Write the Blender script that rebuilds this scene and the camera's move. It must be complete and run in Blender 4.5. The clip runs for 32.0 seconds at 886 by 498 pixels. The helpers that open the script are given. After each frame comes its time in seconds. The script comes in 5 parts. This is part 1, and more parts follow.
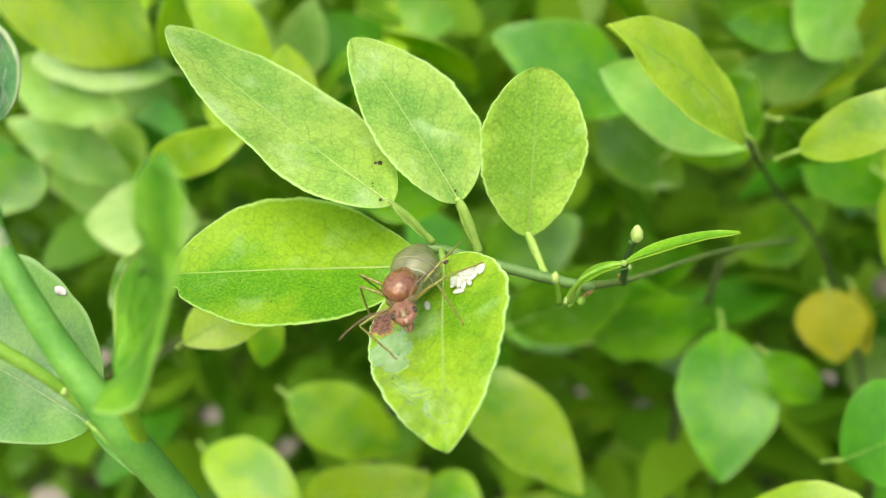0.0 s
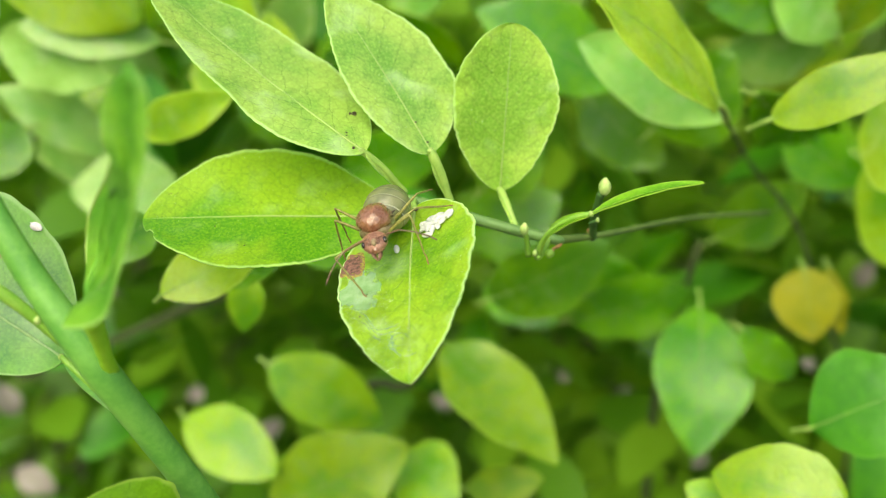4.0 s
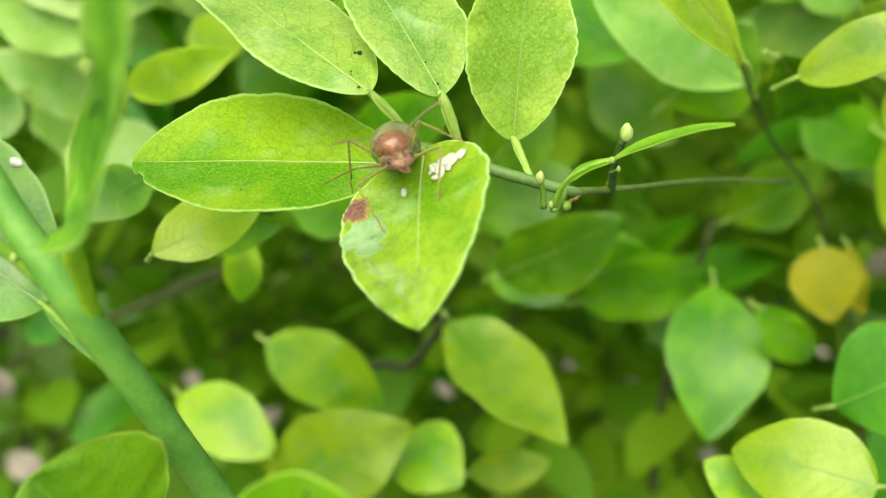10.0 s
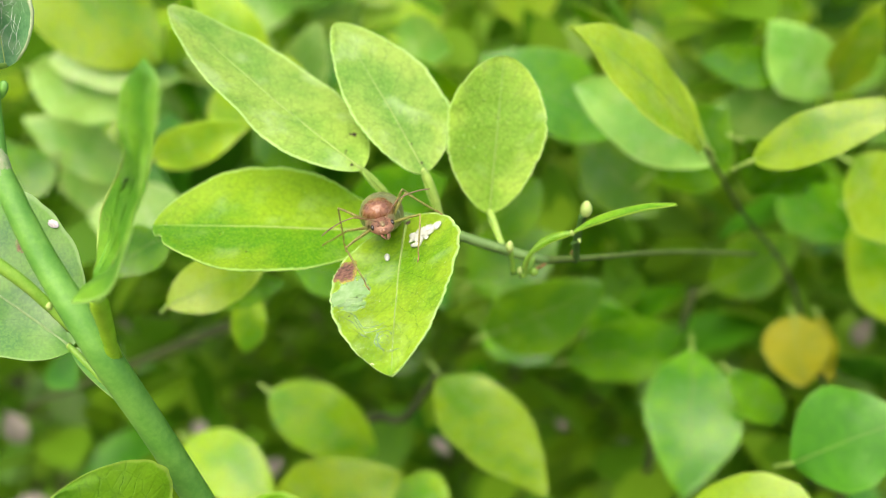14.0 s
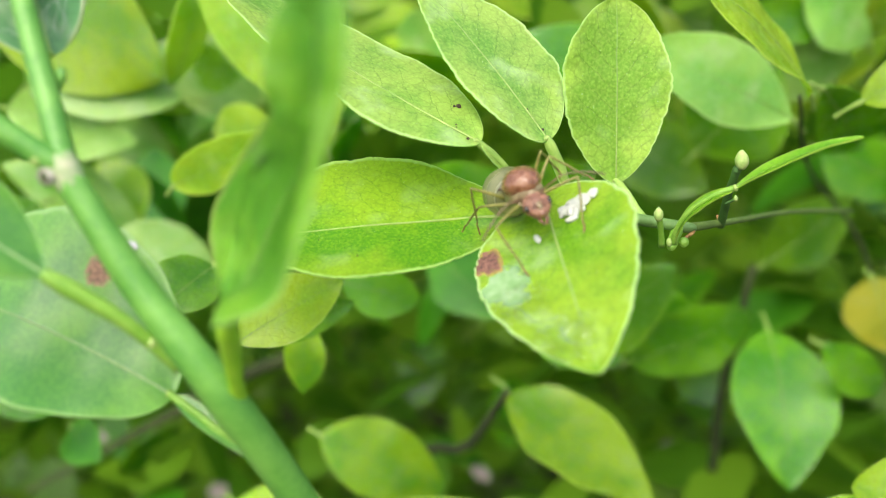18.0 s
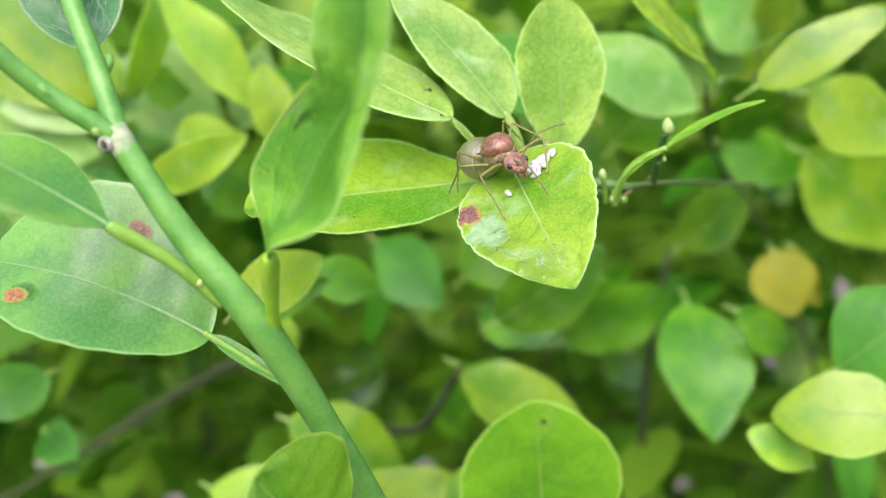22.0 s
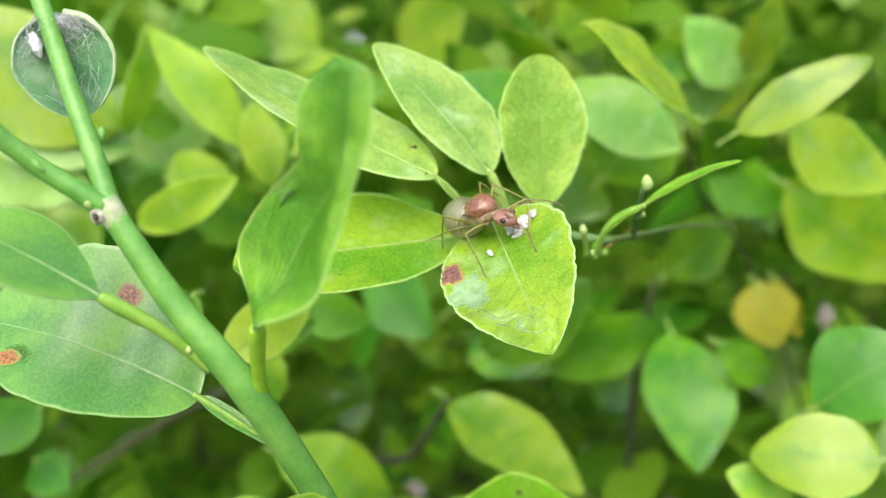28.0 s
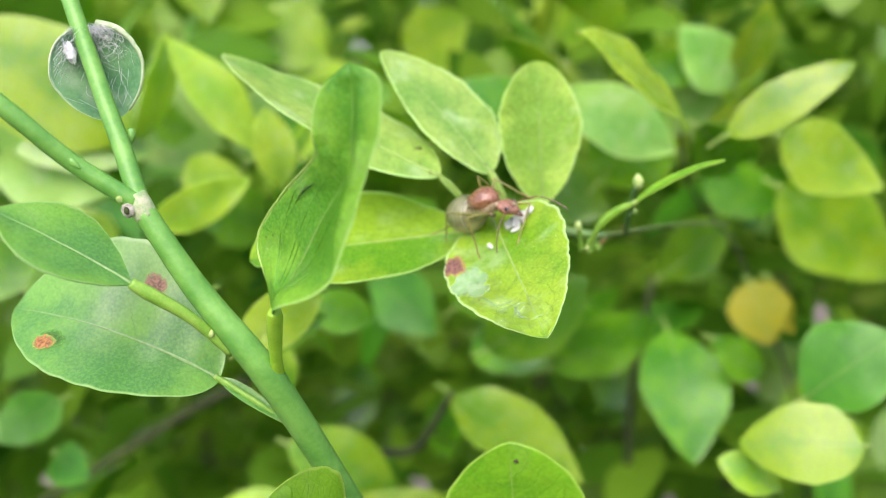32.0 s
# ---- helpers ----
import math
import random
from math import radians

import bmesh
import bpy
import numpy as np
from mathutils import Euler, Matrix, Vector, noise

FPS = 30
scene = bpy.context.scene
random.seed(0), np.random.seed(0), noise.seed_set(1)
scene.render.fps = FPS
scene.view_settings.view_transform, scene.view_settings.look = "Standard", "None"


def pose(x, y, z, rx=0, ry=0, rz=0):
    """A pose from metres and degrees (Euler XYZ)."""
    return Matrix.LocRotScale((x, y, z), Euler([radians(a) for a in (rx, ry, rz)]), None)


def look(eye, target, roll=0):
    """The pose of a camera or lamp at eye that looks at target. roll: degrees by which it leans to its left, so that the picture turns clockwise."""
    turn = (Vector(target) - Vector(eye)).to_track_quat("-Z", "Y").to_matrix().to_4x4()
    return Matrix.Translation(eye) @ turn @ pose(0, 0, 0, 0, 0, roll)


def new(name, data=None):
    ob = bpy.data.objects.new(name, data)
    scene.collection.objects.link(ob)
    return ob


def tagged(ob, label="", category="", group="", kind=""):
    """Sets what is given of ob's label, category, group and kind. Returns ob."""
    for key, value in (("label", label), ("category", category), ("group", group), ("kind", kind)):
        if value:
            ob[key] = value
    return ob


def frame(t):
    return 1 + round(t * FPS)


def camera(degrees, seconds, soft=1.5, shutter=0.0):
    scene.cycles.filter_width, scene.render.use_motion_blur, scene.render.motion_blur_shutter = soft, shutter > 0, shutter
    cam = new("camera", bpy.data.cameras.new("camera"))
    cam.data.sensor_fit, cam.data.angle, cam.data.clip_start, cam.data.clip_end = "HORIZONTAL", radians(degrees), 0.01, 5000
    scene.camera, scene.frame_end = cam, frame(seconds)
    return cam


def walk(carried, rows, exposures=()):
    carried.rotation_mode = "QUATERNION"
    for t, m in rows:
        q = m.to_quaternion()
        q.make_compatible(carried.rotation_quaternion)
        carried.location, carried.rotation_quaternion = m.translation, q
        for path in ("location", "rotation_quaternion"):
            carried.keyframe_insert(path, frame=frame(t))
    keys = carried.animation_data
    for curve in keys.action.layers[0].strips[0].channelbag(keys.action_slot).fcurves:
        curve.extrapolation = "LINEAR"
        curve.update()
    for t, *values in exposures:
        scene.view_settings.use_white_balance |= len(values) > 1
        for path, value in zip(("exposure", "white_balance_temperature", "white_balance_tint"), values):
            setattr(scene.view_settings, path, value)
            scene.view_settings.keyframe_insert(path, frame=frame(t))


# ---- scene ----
cam = camera(51.0, 32.0, soft=1.0)
# seconds, eye in millimetres, yaw, pitch, roll in degrees
PATH = [
    (0, 6.73, 0.71, 499.90, 4.77, -17.78, 0.41),
    (0.5, 6.72, -2.57, 500.18, 4.66, -17.77, 0.73),
    (1, 7.90, -2.23, 500.10, 4.45, -17.96, 0.87),
    (1.5, 8.12, -2.97, 499.48, 4.42, -17.84, 1.06),
    (2, 7.49, -3.39, 498.68, 4.25, -17.90, 1.32),
    (2.5, 8.61, -3.36, 498.70, 4.16, -17.93, 1.25),
    (3, 9.24, -5.25, 497.13, 4.19, -17.98, 1.49),
    (3.5, 9.34, -3.29, 495.35, 4.27, -17.71, 1.47),
    (5.5, 12.82, -3.13, 492.39, 4.90, -17.28, 1.41),
    (6, 10.02, -3.65, 492.01, 4.67, -17.20, 1.52),
    (6.5, 9.12, -5.60, 491.19, 4.72, -17.09, 1.49),
    (7, 8.12, -3.89, 489.82, 4.61, -17.09, 1.57),
    (7.5, 6.45, -0.69, 488.65, 4.46, -17.04, 1.61),
    (8, 6.73, -0.90, 489.39, 4.41, -17.15, 1.68),
    (8.5, 4.44, -0.62, 488.30, 4.28, -17.12, 1.84),
    (9, 5.54, 1.55, 486.86, 4.19, -17.19, 2.13),
    (9.5, 5.75, 0.46, 486.86, 4.16, -17.21, 2.14),
    (10, 8.74, 1.87, 485.73, 4.45, -17.20, 1.96),
    (10.5, 6.80, -0.13, 485.90, 4.34, -17.39, 2.18),
    (11, 6.13, -0.74, 485.98, 4.21, -17.32, 2.14),
    (11.5, 4.40, -0.49, 486.97, 4.06, -17.26, 2.23),
    (12, 5.83, -0.65, 488.60, 4.10, -17.43, 2.15),
    (12.5, 7.32, -2.25, 490.52, 4.17, -17.45, 2.09),
    (13, 11.13, -5.50, 492.63, 4.50, -17.08, 2.01),
    (13.5, 17.03, -13.32, 494.10, 4.94, -16.63, 1.98),
    (14, 14.28, -11.44, 489.86, 5.54, -13.46, 3.01),
    (14.5, 12.87, -5.96, 486.94, 6.17, -12.99, 3.42),
    (16.5, 14.03, -12.54, 485.66, 6.93, -11.90, 2.25),
    (17, 0.83, -7.17, 485.10, 5.84, -11.38, -1.14),
    (17.5, -4.28, 0.63, 483.37, 3.24, -11.49, -2.75),
    (18, -9.82, 4.72, 480.39, 1.72, -11.48, -3.19),
    (18.5, -13.05, 8.10, 479.28, 0.65, -11.63, -3.48),
    (19, -13.22, 15.54, 478.06, 0.08, -11.54, -4.18),
    (19.5, -11.57, 14.09, 479.96, -0.59, -11.74, -4.11),
    (20, -11.08, 5.95, 478.66, -1.76, -11.56, -3.52),
    (20.5, -14.39, -8.36, 482.88, -2.98, -11.20, -3.24),
    (21, -18.44, -10.52, 480.42, -3.82, -10.96, -3.12),
    (21.5, -15.73, -15.16, 477.16, -3.91, -10.32, -4.16),
    (22, -19.61, -13.16, 475.26, -4.24, -9.79, -4.99),
    (22.5, -19.51, -14.56, 478.36, -4.28, -9.94, -5.19),
    (23, -17.76, -16.61, 480.33, -4.28, -9.93, -5.51),
    (23.5, -19.01, -14.14, 479.02, -4.20, -9.67, -5.22),
    (24, -21.40, -10.22, 478.54, -4.32, -9.77, -5.13),
    (24.5, -19.54, -10.19, 479.71, -4.49, -9.69, -4.99),
    (26.5, -20.29, -13.40, 482.23, -4.62, -9.73, -4.87),
    (27, -21.10, -13.11, 481.70, -4.59, -9.69, -4.89),
    (27.5, -18.54, -13.16, 482.27, -4.58, -9.74, -4.74),
    (28, -17.93, -15.17, 482.40, -4.65, -9.65, -4.72),
    (28.5, -18.44, -17.12, 482.53, -4.61, -9.68, -4.74),
    (29, -18.45, -17.17, 482.22, -4.66, -9.63, -4.71),
    (29.5, -17.51, -20.57, 483.38, -4.65, -9.55, -4.66),
    (30, -17.86, -21.64, 482.92, -4.59, -9.43, -4.72),
    (30.5, -18.02, -22.16, 482.68, -4.60, -9.24, -4.69),
    (31, -17.15, -22.73, 482.56, -4.58, -9.32, -4.78),
    (31.5, -18.04, -23.73, 482.53, -4.53, -9.29, -4.69),
    (32, -18.60, -23.44, 481.92, -4.42, -9.16, -4.84),
]
walk(cam, [(t, pose(x / 1000, y / 1000, z / 1000, 90 + pitch, 0, yaw) @ pose(0, 0, 0, 0, 0, roll)) for t, x, y, z, yaw, pitch, roll in PATH],
     exposures=[(0.0, 0.47, 7450, 3), (9.0, 0.43, 8000, -6), (10.0, 0.50, 8000, -2), (13.0, 0.47, 7700, 1), (14.0, 0.53, 7500, 10), (18.0, 0.51, 6850, 9), (20.0, 0.47, 7000, 9), (21.0, 0.51, 6750, 9), (22.0, 0.57, 6300, 22), (23.0, 0.57, 6650, 18), (24.0, 0.57, 6850, 17), (27.0, 0.57, 6700, 16), (28.0, 0.57, 6600, 16), (29.0, 0.57, 6800, 20), (30.0, 0.55, 6450, 22), (32.0, 0.55, 6500, 22)])
cam.data.dof.use_dof = True
cam.data.dof.focus_distance = 0.107
cam.data.dof.aperture_fstop = 15.5

# ---- world and sun: a bright, thinly veiled sky ----
world = bpy.data.worlds.new("world")
scene.world = world
world.use_nodes = True
SUN_UP, SUN_TURN = radians(48), radians(195)
wn = world.node_tree.nodes
sky = wn.new("ShaderNodeTexSky")
sky.sky_type, sky.sun_disc = "NISHITA", False
sky.sun_elevation, sky.sun_rotation, sky.air_density, sky.dust_density = SUN_UP, SUN_TURN, 1.0, 3.0
world.node_tree.links.new(sky.outputs[0], wn["Background"].inputs[0])
wn["Background"].inputs[1].default_value = 0.24
sun_data = bpy.data.lights.new("sun", "SUN")
sun_data.energy, sun_data.angle, sun_data.color = 2.0, radians(60), (1.0, 0.96, 0.88)
sun = new("sun", sun_data)
sun_way = Vector((math.sin(SUN_TURN) * math.cos(SUN_UP), math.cos(SUN_TURN) * math.cos(SUN_UP), math.sin(SUN_UP)))
sun.matrix_world = look(sun_way * 5, (0, 0, 0))


# ---- materials ----
class Nodes:
    """Small helper to chain shader nodes."""

    def __init__(self, name):
        self.mat = bpy.data.materials.new(name)
        self.mat.use_nodes = True
        self.tree = self.mat.node_tree
        self.tree.nodes.clear()
        self.out = self.add("ShaderNodeOutputMaterial")

    def add(self, kind, **inputs):
        node = self.tree.nodes.new(kind)
        for key, value in inputs.items():
            self.put(node.inputs[key.replace("_", " ")], value)
        return node

    def put(self, socket, value):
        if hasattr(value, "is_output"):
            self.tree.links.new(value, socket)
        elif isinstance(value, tuple) and len(value) == 3 and socket.type == "RGBA":
            socket.default_value = (*value, 1.0)
        else:
            socket.default_value = value

    def math(self, op, a, b=0.0, c=0.0):
        node = self.tree.nodes.new("ShaderNodeMath")
        node.operation = op
        for socket, value in zip(node.inputs, (a, b, c)):
            self.put(socket, value)
        return node.outputs[0]

    def ramp(self, value, lo, hi, a=0.0, b=1.0):
        node = self.tree.nodes.new("ShaderNodeMapRange")
        node.interpolation_type = "SMOOTHSTEP"
        for socket, v in zip(node.inputs, (value, lo, hi, a, b)):
            self.put(socket, v)
        return node.outputs[0]

    def mix(self, fac, a, b, blend="MIX"):
        node = self.tree.nodes.new("ShaderNodeMix")
        node.data_type, node.blend_type = "RGBA", blend
        self.put(node.inputs[0], fac)
        self.put(node.inputs[6], a)
        self.put(node.inputs[7], b)
        return node.outputs[2]

    def noise(self, where, scale, detail=3.0, rough=0.55):
        node = self.add("ShaderNodeTexNoise", Vector=where, Scale=scale, Detail=detail, Roughness=rough)
        return node.outputs[0]

    def coords(self, kind="Object"):
        return self.add("ShaderNodeTexCoord").outputs[kind]

    def bump(self, height, strength, distance):
        return self.add("ShaderNodeBump", Height=height, Strength=strength, Distance=distance).outputs[0]

    def finish(self, shader):
        self.tree.links.new(shader, self.out.inputs[0])
        return self.mat


def leaf_material(name, young, mature, edge, patch=0.5, rough=0.42, through_light=0.38, veins=9.0, spots=0.0, spread=0.12, net_dark=0.12, side_dark=0.2, half=0.0, shine=0.45, bloom=0.45, patchy=3.6, grain=0.45, crisp=0.0):
    young, mature, edge = ((c[0] * 0.92, c[1] * 1.02, c[2]) for c in (young, mature, edge))
    n = Nodes(name)
    where = n.coords()
    uv = n.add("ShaderNodeUVMap").outputs[0]
    sep = n.add("ShaderNodeSeparateXYZ", Vector=uv)
    u, v = sep.outputs[0], sep.outputs[1]
    away = n.math("ABSOLUTE", n.math("MULTIPLY_ADD", u, 2.0, -1.0))
    rand = n.add("ShaderNodeObjectInfo").outputs["Random"]
    shift = n.add("ShaderNodeCombineXYZ", X=n.math("MULTIPLY", rand, 3.0), Y=rand, Z=rand).outputs[0]
    place = n.add("ShaderNodeVectorMath")
    place.operation = "ADD"
    n.put(place.inputs[0], where)
    n.put(place.inputs[1], shift)
    at = place.outputs[0]
    big = n.noise(at, 95.0, 3.0)
    mid = n.noise(at, 420.0, 4.0)
    fine = n.noise(at, 2600.0, 3.0)
    # side veins that run out and forward from the midrib
    wob = n.math("MULTIPLY", n.math("SUBTRACT", mid, 0.5), 0.9)
    run = n.math("ADD", n.math("SUBTRACT", n.math("MULTIPLY", v, veins), n.math("MULTIPLY", away, 2.4)), wob)
    run = n.math("ADD", run, n.math("MULTIPLY", n.math("GREATER_THAN", u, 0.5), 0.45))
    saw = n.math("ABSOLUTE", n.math("SUBTRACT", n.math("FRACT", run), 0.5))
    side = n.ramp(saw, 0.0, 0.055, 1.0, 0.0)
    side = n.math("MULTIPLY", side, n.ramp(away, 0.6, 0.95, 1.0, 0.0))
    cell = n.add("ShaderNodeTexVoronoi", Vector=at, Scale=620.0, Randomness=1.0)
    cell.feature = "DISTANCE_TO_EDGE"
    net = n.ramp(cell.outputs[0], 0.0, 0.10, 1.0, 0.0)
    rib = n.ramp(away, 0.0, 0.03, 1.0, 0.0)
    # yellowing from the margin inwards and in soft patches
    tone = n.math("ADD", n.math("MULTIPLY", n.math("SUBTRACT", big, 0.5), patchy), n.math("MULTIPLY", n.math("SUBTRACT", mid, 0.5), 0.7))
    tone = n.math("ADD", tone, n.math("MULTIPLY", n.math("SUBTRACT", 0.55, away), 0.55))
    tone = n.math("ADD", tone, n.math("MULTIPLY", n.ramp(u, 0.44, 0.56, 0.5, -0.5), half))
    tone = n.ramp(n.math("ADD", tone, patch), 0.0, 1.0)
    tone = n.math("MAXIMUM", tone, n.math("MULTIPLY", side, 0.25))
    colour = n.mix(tone, young, mature)
    colour = n.mix(n.math("MULTIPLY", net, net_dark), colour, tuple(c * 0.6 for c in mature))
    colour = n.mix(n.math("MULTIPLY", side, side_dark), colour, tuple(c * 0.6 for c in mature))
    frost = n.ramp(n.noise(at, 160.0, 2.0), 0.52, 0.72)
    colour = n.mix(n.math("MULTIPLY", frost, bloom), colour, tuple(0.5 * a + 0.5 * b for a, b in zip(edge, (0.48, 0.60, 0.40))))
    colour = n.mix(n.math("MULTIPLY", rib, 0.30), colour, edge)
    colour = n.mix(n.ramp(n.math("ADD", away, n.math("MULTIPLY", wob, 0.08)), 0.94, 0.985, 0.0, 0.9), colour, edge)
    colour = n.mix(n.math("MULTIPLY", n.ramp(fine, 0.35, 0.7), 0.22), colour, tuple(min(1.0, c * 1.6 + 0.02) for c in young))
    if crisp:
        # oil glands as pale dots, darker flecks and scattered white dust between them
        gland = n.add("ShaderNodeTexVoronoi", Vector=at, Scale=1700.0, Randomness=1.0)
        colour = n.mix(n.math("MULTIPLY", n.ramp(gland.outputs[0], 0.10, 0.34, 1.0, 0.0), 0.45 * crisp), colour, tuple(min(1.0, c * 1.5 + 0.03) for c in young))
        colour = n.mix(n.math("MULTIPLY", n.ramp(n.noise(at, 1100.0, 5.0), 0.50, 0.66), 0.45 * crisp), colour, tuple(c * 0.62 for c in mature))
        colour = n.mix(n.math("MULTIPLY", n.ramp(n.noise(at, 3400.0, 1.0), 0.74, 0.79), crisp), colour, (0.72, 0.80, 0.55))
    if spots:
        dark = n.ramp(n.noise(at, 1500.0, 1.0), 0.74, 0.80)
        colour = n.mix(n.math("MULTIPLY", dark, spots), colour, (0.07, 0.045, 0.02))
    hue = n.add("ShaderNodeHueSaturation", Color=colour, Hue=n.math("MULTIPLY_ADD", rand, 0.06 * spread, 0.500 - 0.03 * spread),
                Value=n.math("MULTIPLY_ADD", rand, 2 * spread, 1.0 - spread), Saturation=1.0).outputs[0]
    height = n.math("ADD", n.math("MULTIPLY", n.math("ADD", side, n.math("MULTIPLY", net, 0.5)), -0.8), n.math("MULTIPLY", fine, 0.35))
    normal = n.bump(height, grain, 0.00012)
    skin = n.add("ShaderNodeBsdfPrincipled", Base_Color=hue, Roughness=n.math("MULTIPLY_ADD", mid, 0.22, rough - 0.11), Normal=normal)
    skin.inputs["Specular IOR Level"].default_value = shine
    glow = n.add("ShaderNodeHueSaturation", Color=hue, Hue=0.5, Saturation=1.08, Value=1.25).outputs[0]
    back = n.add("ShaderNodeBsdfTranslucent", Color=glow, Normal=normal)
    blend = n.add("ShaderNodeMixShader", Fac=through_light)
    n.put(blend.inputs[1], skin.outputs[0])
    n.put(blend.inputs[2], back.outputs[0])
    return n.finish(blend.outputs[0])


def plain_material(name, dark, light, scale, rough=0.5, bump=0.3, depth=0.0001, grain=6.0, weight=0.0, coat=0.0):
    """Mottled at two scales, with fine relief; weight: share of light passing through."""
    n = Nodes(name)
    at = n.coords()
    a, b = n.noise(at, scale, 4.0), n.noise(at, scale * grain, 3.0)
    fac = n.ramp(n.math("ADD", n.math("MULTIPLY", a, 0.7), n.math("MULTIPLY", b, 0.3)), 0.3, 0.7)
    colour = n.mix(fac, dark, light)
    normal = n.bump(n.math("ADD", a, n.math("MULTIPLY", b, 0.6)), bump, depth)
    skin = n.add("ShaderNodeBsdfPrincipled", Base_Color=colour, Roughness=n.math("MULTIPLY_ADD", b, 0.2, rough - 0.1), Normal=normal)
    skin.inputs["Coat Weight"].default_value = coat
    skin.inputs["Coat Roughness"].default_value = 0.25
    if not weight:
        return n.finish(skin.outputs[0])
    back = n.add("ShaderNodeBsdfTranslucent", Color=colour, Normal=normal)
    blend = n.add("ShaderNodeMixShader", Fac=weight)
    n.put(blend.inputs[1], skin.outputs[0])
    n.put(blend.inputs[2], back.outputs[0])
    return n.finish(blend.outputs[0])


LEAF_PALE = leaf_material("pale young leaf", (0.44, 0.56, 0.13), (0.20, 0.40, 0.065), (0.68, 0.80, 0.38), 0.40, 0.36, 0.46, spots=0.2, spread=0.03, net_dark=0.22, side_dark=0.40, bloom=0.6, grain=0.3, shine=0.55, crisp=0.40)
LEAF_FRESH = leaf_material("fresh lime leaf", (0.24, 0.48, 0.02), (0.12, 0.36, 0.012), (0.46, 0.60, 0.11), 0.45, 0.36, 0.46, bloom=0.15)
LEAF_L = leaf_material("bright lime leaf", (0.48, 0.62, 0.055), (0.25, 0.48, 0.03), (0.60, 0.72, 0.16), 0.36, 0.28, 0.50, shine=0.65, bloom=0.30, patchy=2.6, spread=0.12)
LEAF_SUN = leaf_material("sunny lime leaf", (0.52, 0.66, 0.12), (0.28, 0.50, 0.06), (0.66, 0.78, 0.34), 0.34, 0.36, 0.48, spread=0.03, net_dark=0.26, side_dark=0.55, grain=0.35, bloom=0.5, shine=0.55, crisp=0.45)
LEAF_HALF = leaf_material("half green lime leaf", (0.34, 0.51, 0.03), (0.11, 0.34, 0.012), (0.58, 0.74, 0.26), 0.56, 0.36, 0.42, spots=0.4, spread=0.02, net_dark=0.18, side_dark=0.14, half=0.75, grain=0.25, bloom=0.30, shine=0.55, crisp=0.40)
LEAF_ANT = leaf_material("mottled lime leaf", (0.36, 0.51, 0.03), (0.16, 0.38, 0.012), (0.66, 0.80, 0.40), 0.40, 0.34, 0.42, spread=0.02, net_dark=0.15, side_dark=0.30, grain=0.5, bloom=0.45, shine=0.6, crisp=0.50)
LEAF_CURL = leaf_material("curled leaf", (0.26, 0.50, 0.045), (0.095, 0.32, 0.02), (0.46, 0.64, 0.2), 0.46, 0.32, 0.46, spots=0.5, spread=0.02, grain=0.4, bloom=0.25, patchy=5.0, shine=0.6, crisp=0.30)
LEAF_BLUE = leaf_material("grey green leaf", (0.21, 0.45, 0.06), (0.085, 0.28, 0.05), (0.38, 0.56, 0.20), 0.55, 0.36, 0.36, spots=0.2, spread=0.04, net_dark=0.05, side_dark=0.2, shine=1.0, grain=0.10, bloom=0.10, crisp=0.08)
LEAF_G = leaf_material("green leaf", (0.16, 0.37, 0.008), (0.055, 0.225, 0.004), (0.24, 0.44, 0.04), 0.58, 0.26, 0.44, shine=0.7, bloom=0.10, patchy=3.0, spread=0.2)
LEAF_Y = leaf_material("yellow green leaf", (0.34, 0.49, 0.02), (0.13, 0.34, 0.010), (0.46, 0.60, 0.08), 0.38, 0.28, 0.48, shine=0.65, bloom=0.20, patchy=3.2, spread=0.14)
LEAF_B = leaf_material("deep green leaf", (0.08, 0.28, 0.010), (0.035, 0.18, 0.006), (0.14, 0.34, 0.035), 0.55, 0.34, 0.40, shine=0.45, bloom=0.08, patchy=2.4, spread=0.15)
LEAF_O = leaf_material("olive yellow leaf", (0.30, 0.40, 0.015), (0.15, 0.30, 0.01), (0.38, 0.46, 0.05), 0.45, 0.40, 0.46, bloom=0.1, spread=0.2)
LEAF_W = leaf_material("yellowed leaf", (0.40, 0.37, 0.012), (0.30, 0.32, 0.015), (0.42, 0.40, 0.05), 0.40, 0.5, 0.42, bloom=0.1)
LEAF_P = leaf_material("silvery leaf", (0.36, 0.56, 0.12), (0.20, 0.45, 0.075), (0.50, 0.64, 0.22), 0.45, 0.28, 0.45, shine=0.6, spread=0.2)
BACK_LEAVES = {"g": LEAF_G, "y": LEAF_Y, "b": LEAF_B, "o": LEAF_O, "w": LEAF_W, "p": LEAF_P, "l": LEAF_L}
STEM = plain_material("green stem", (0.07, 0.25, 0.03), (0.15, 0.37, 0.06), 260, 0.50, 0.5, 0.00015, coat=0.10)
TWIG = plain_material("young twig", (0.07, 0.16, 0.035), (0.14, 0.26, 0.07), 500, 0.5, 0.4)
PETIOLE = plain_material("petiole", (0.20, 0.36, 0.06), (0.32, 0.47, 0.10), 700, 0.5, 0.5)
LEAF_STALK = plain_material("leaf stalk", (0.15, 0.36, 0.03), (0.26, 0.48, 0.07), 700, 0.45, 0.5, weight=0.15)
GREEN_STALK = plain_material("fresh stalk", (0.26, 0.54, 0.025), (0.38, 0.66, 0.05), 500, 0.45, 0.4, weight=0.3)
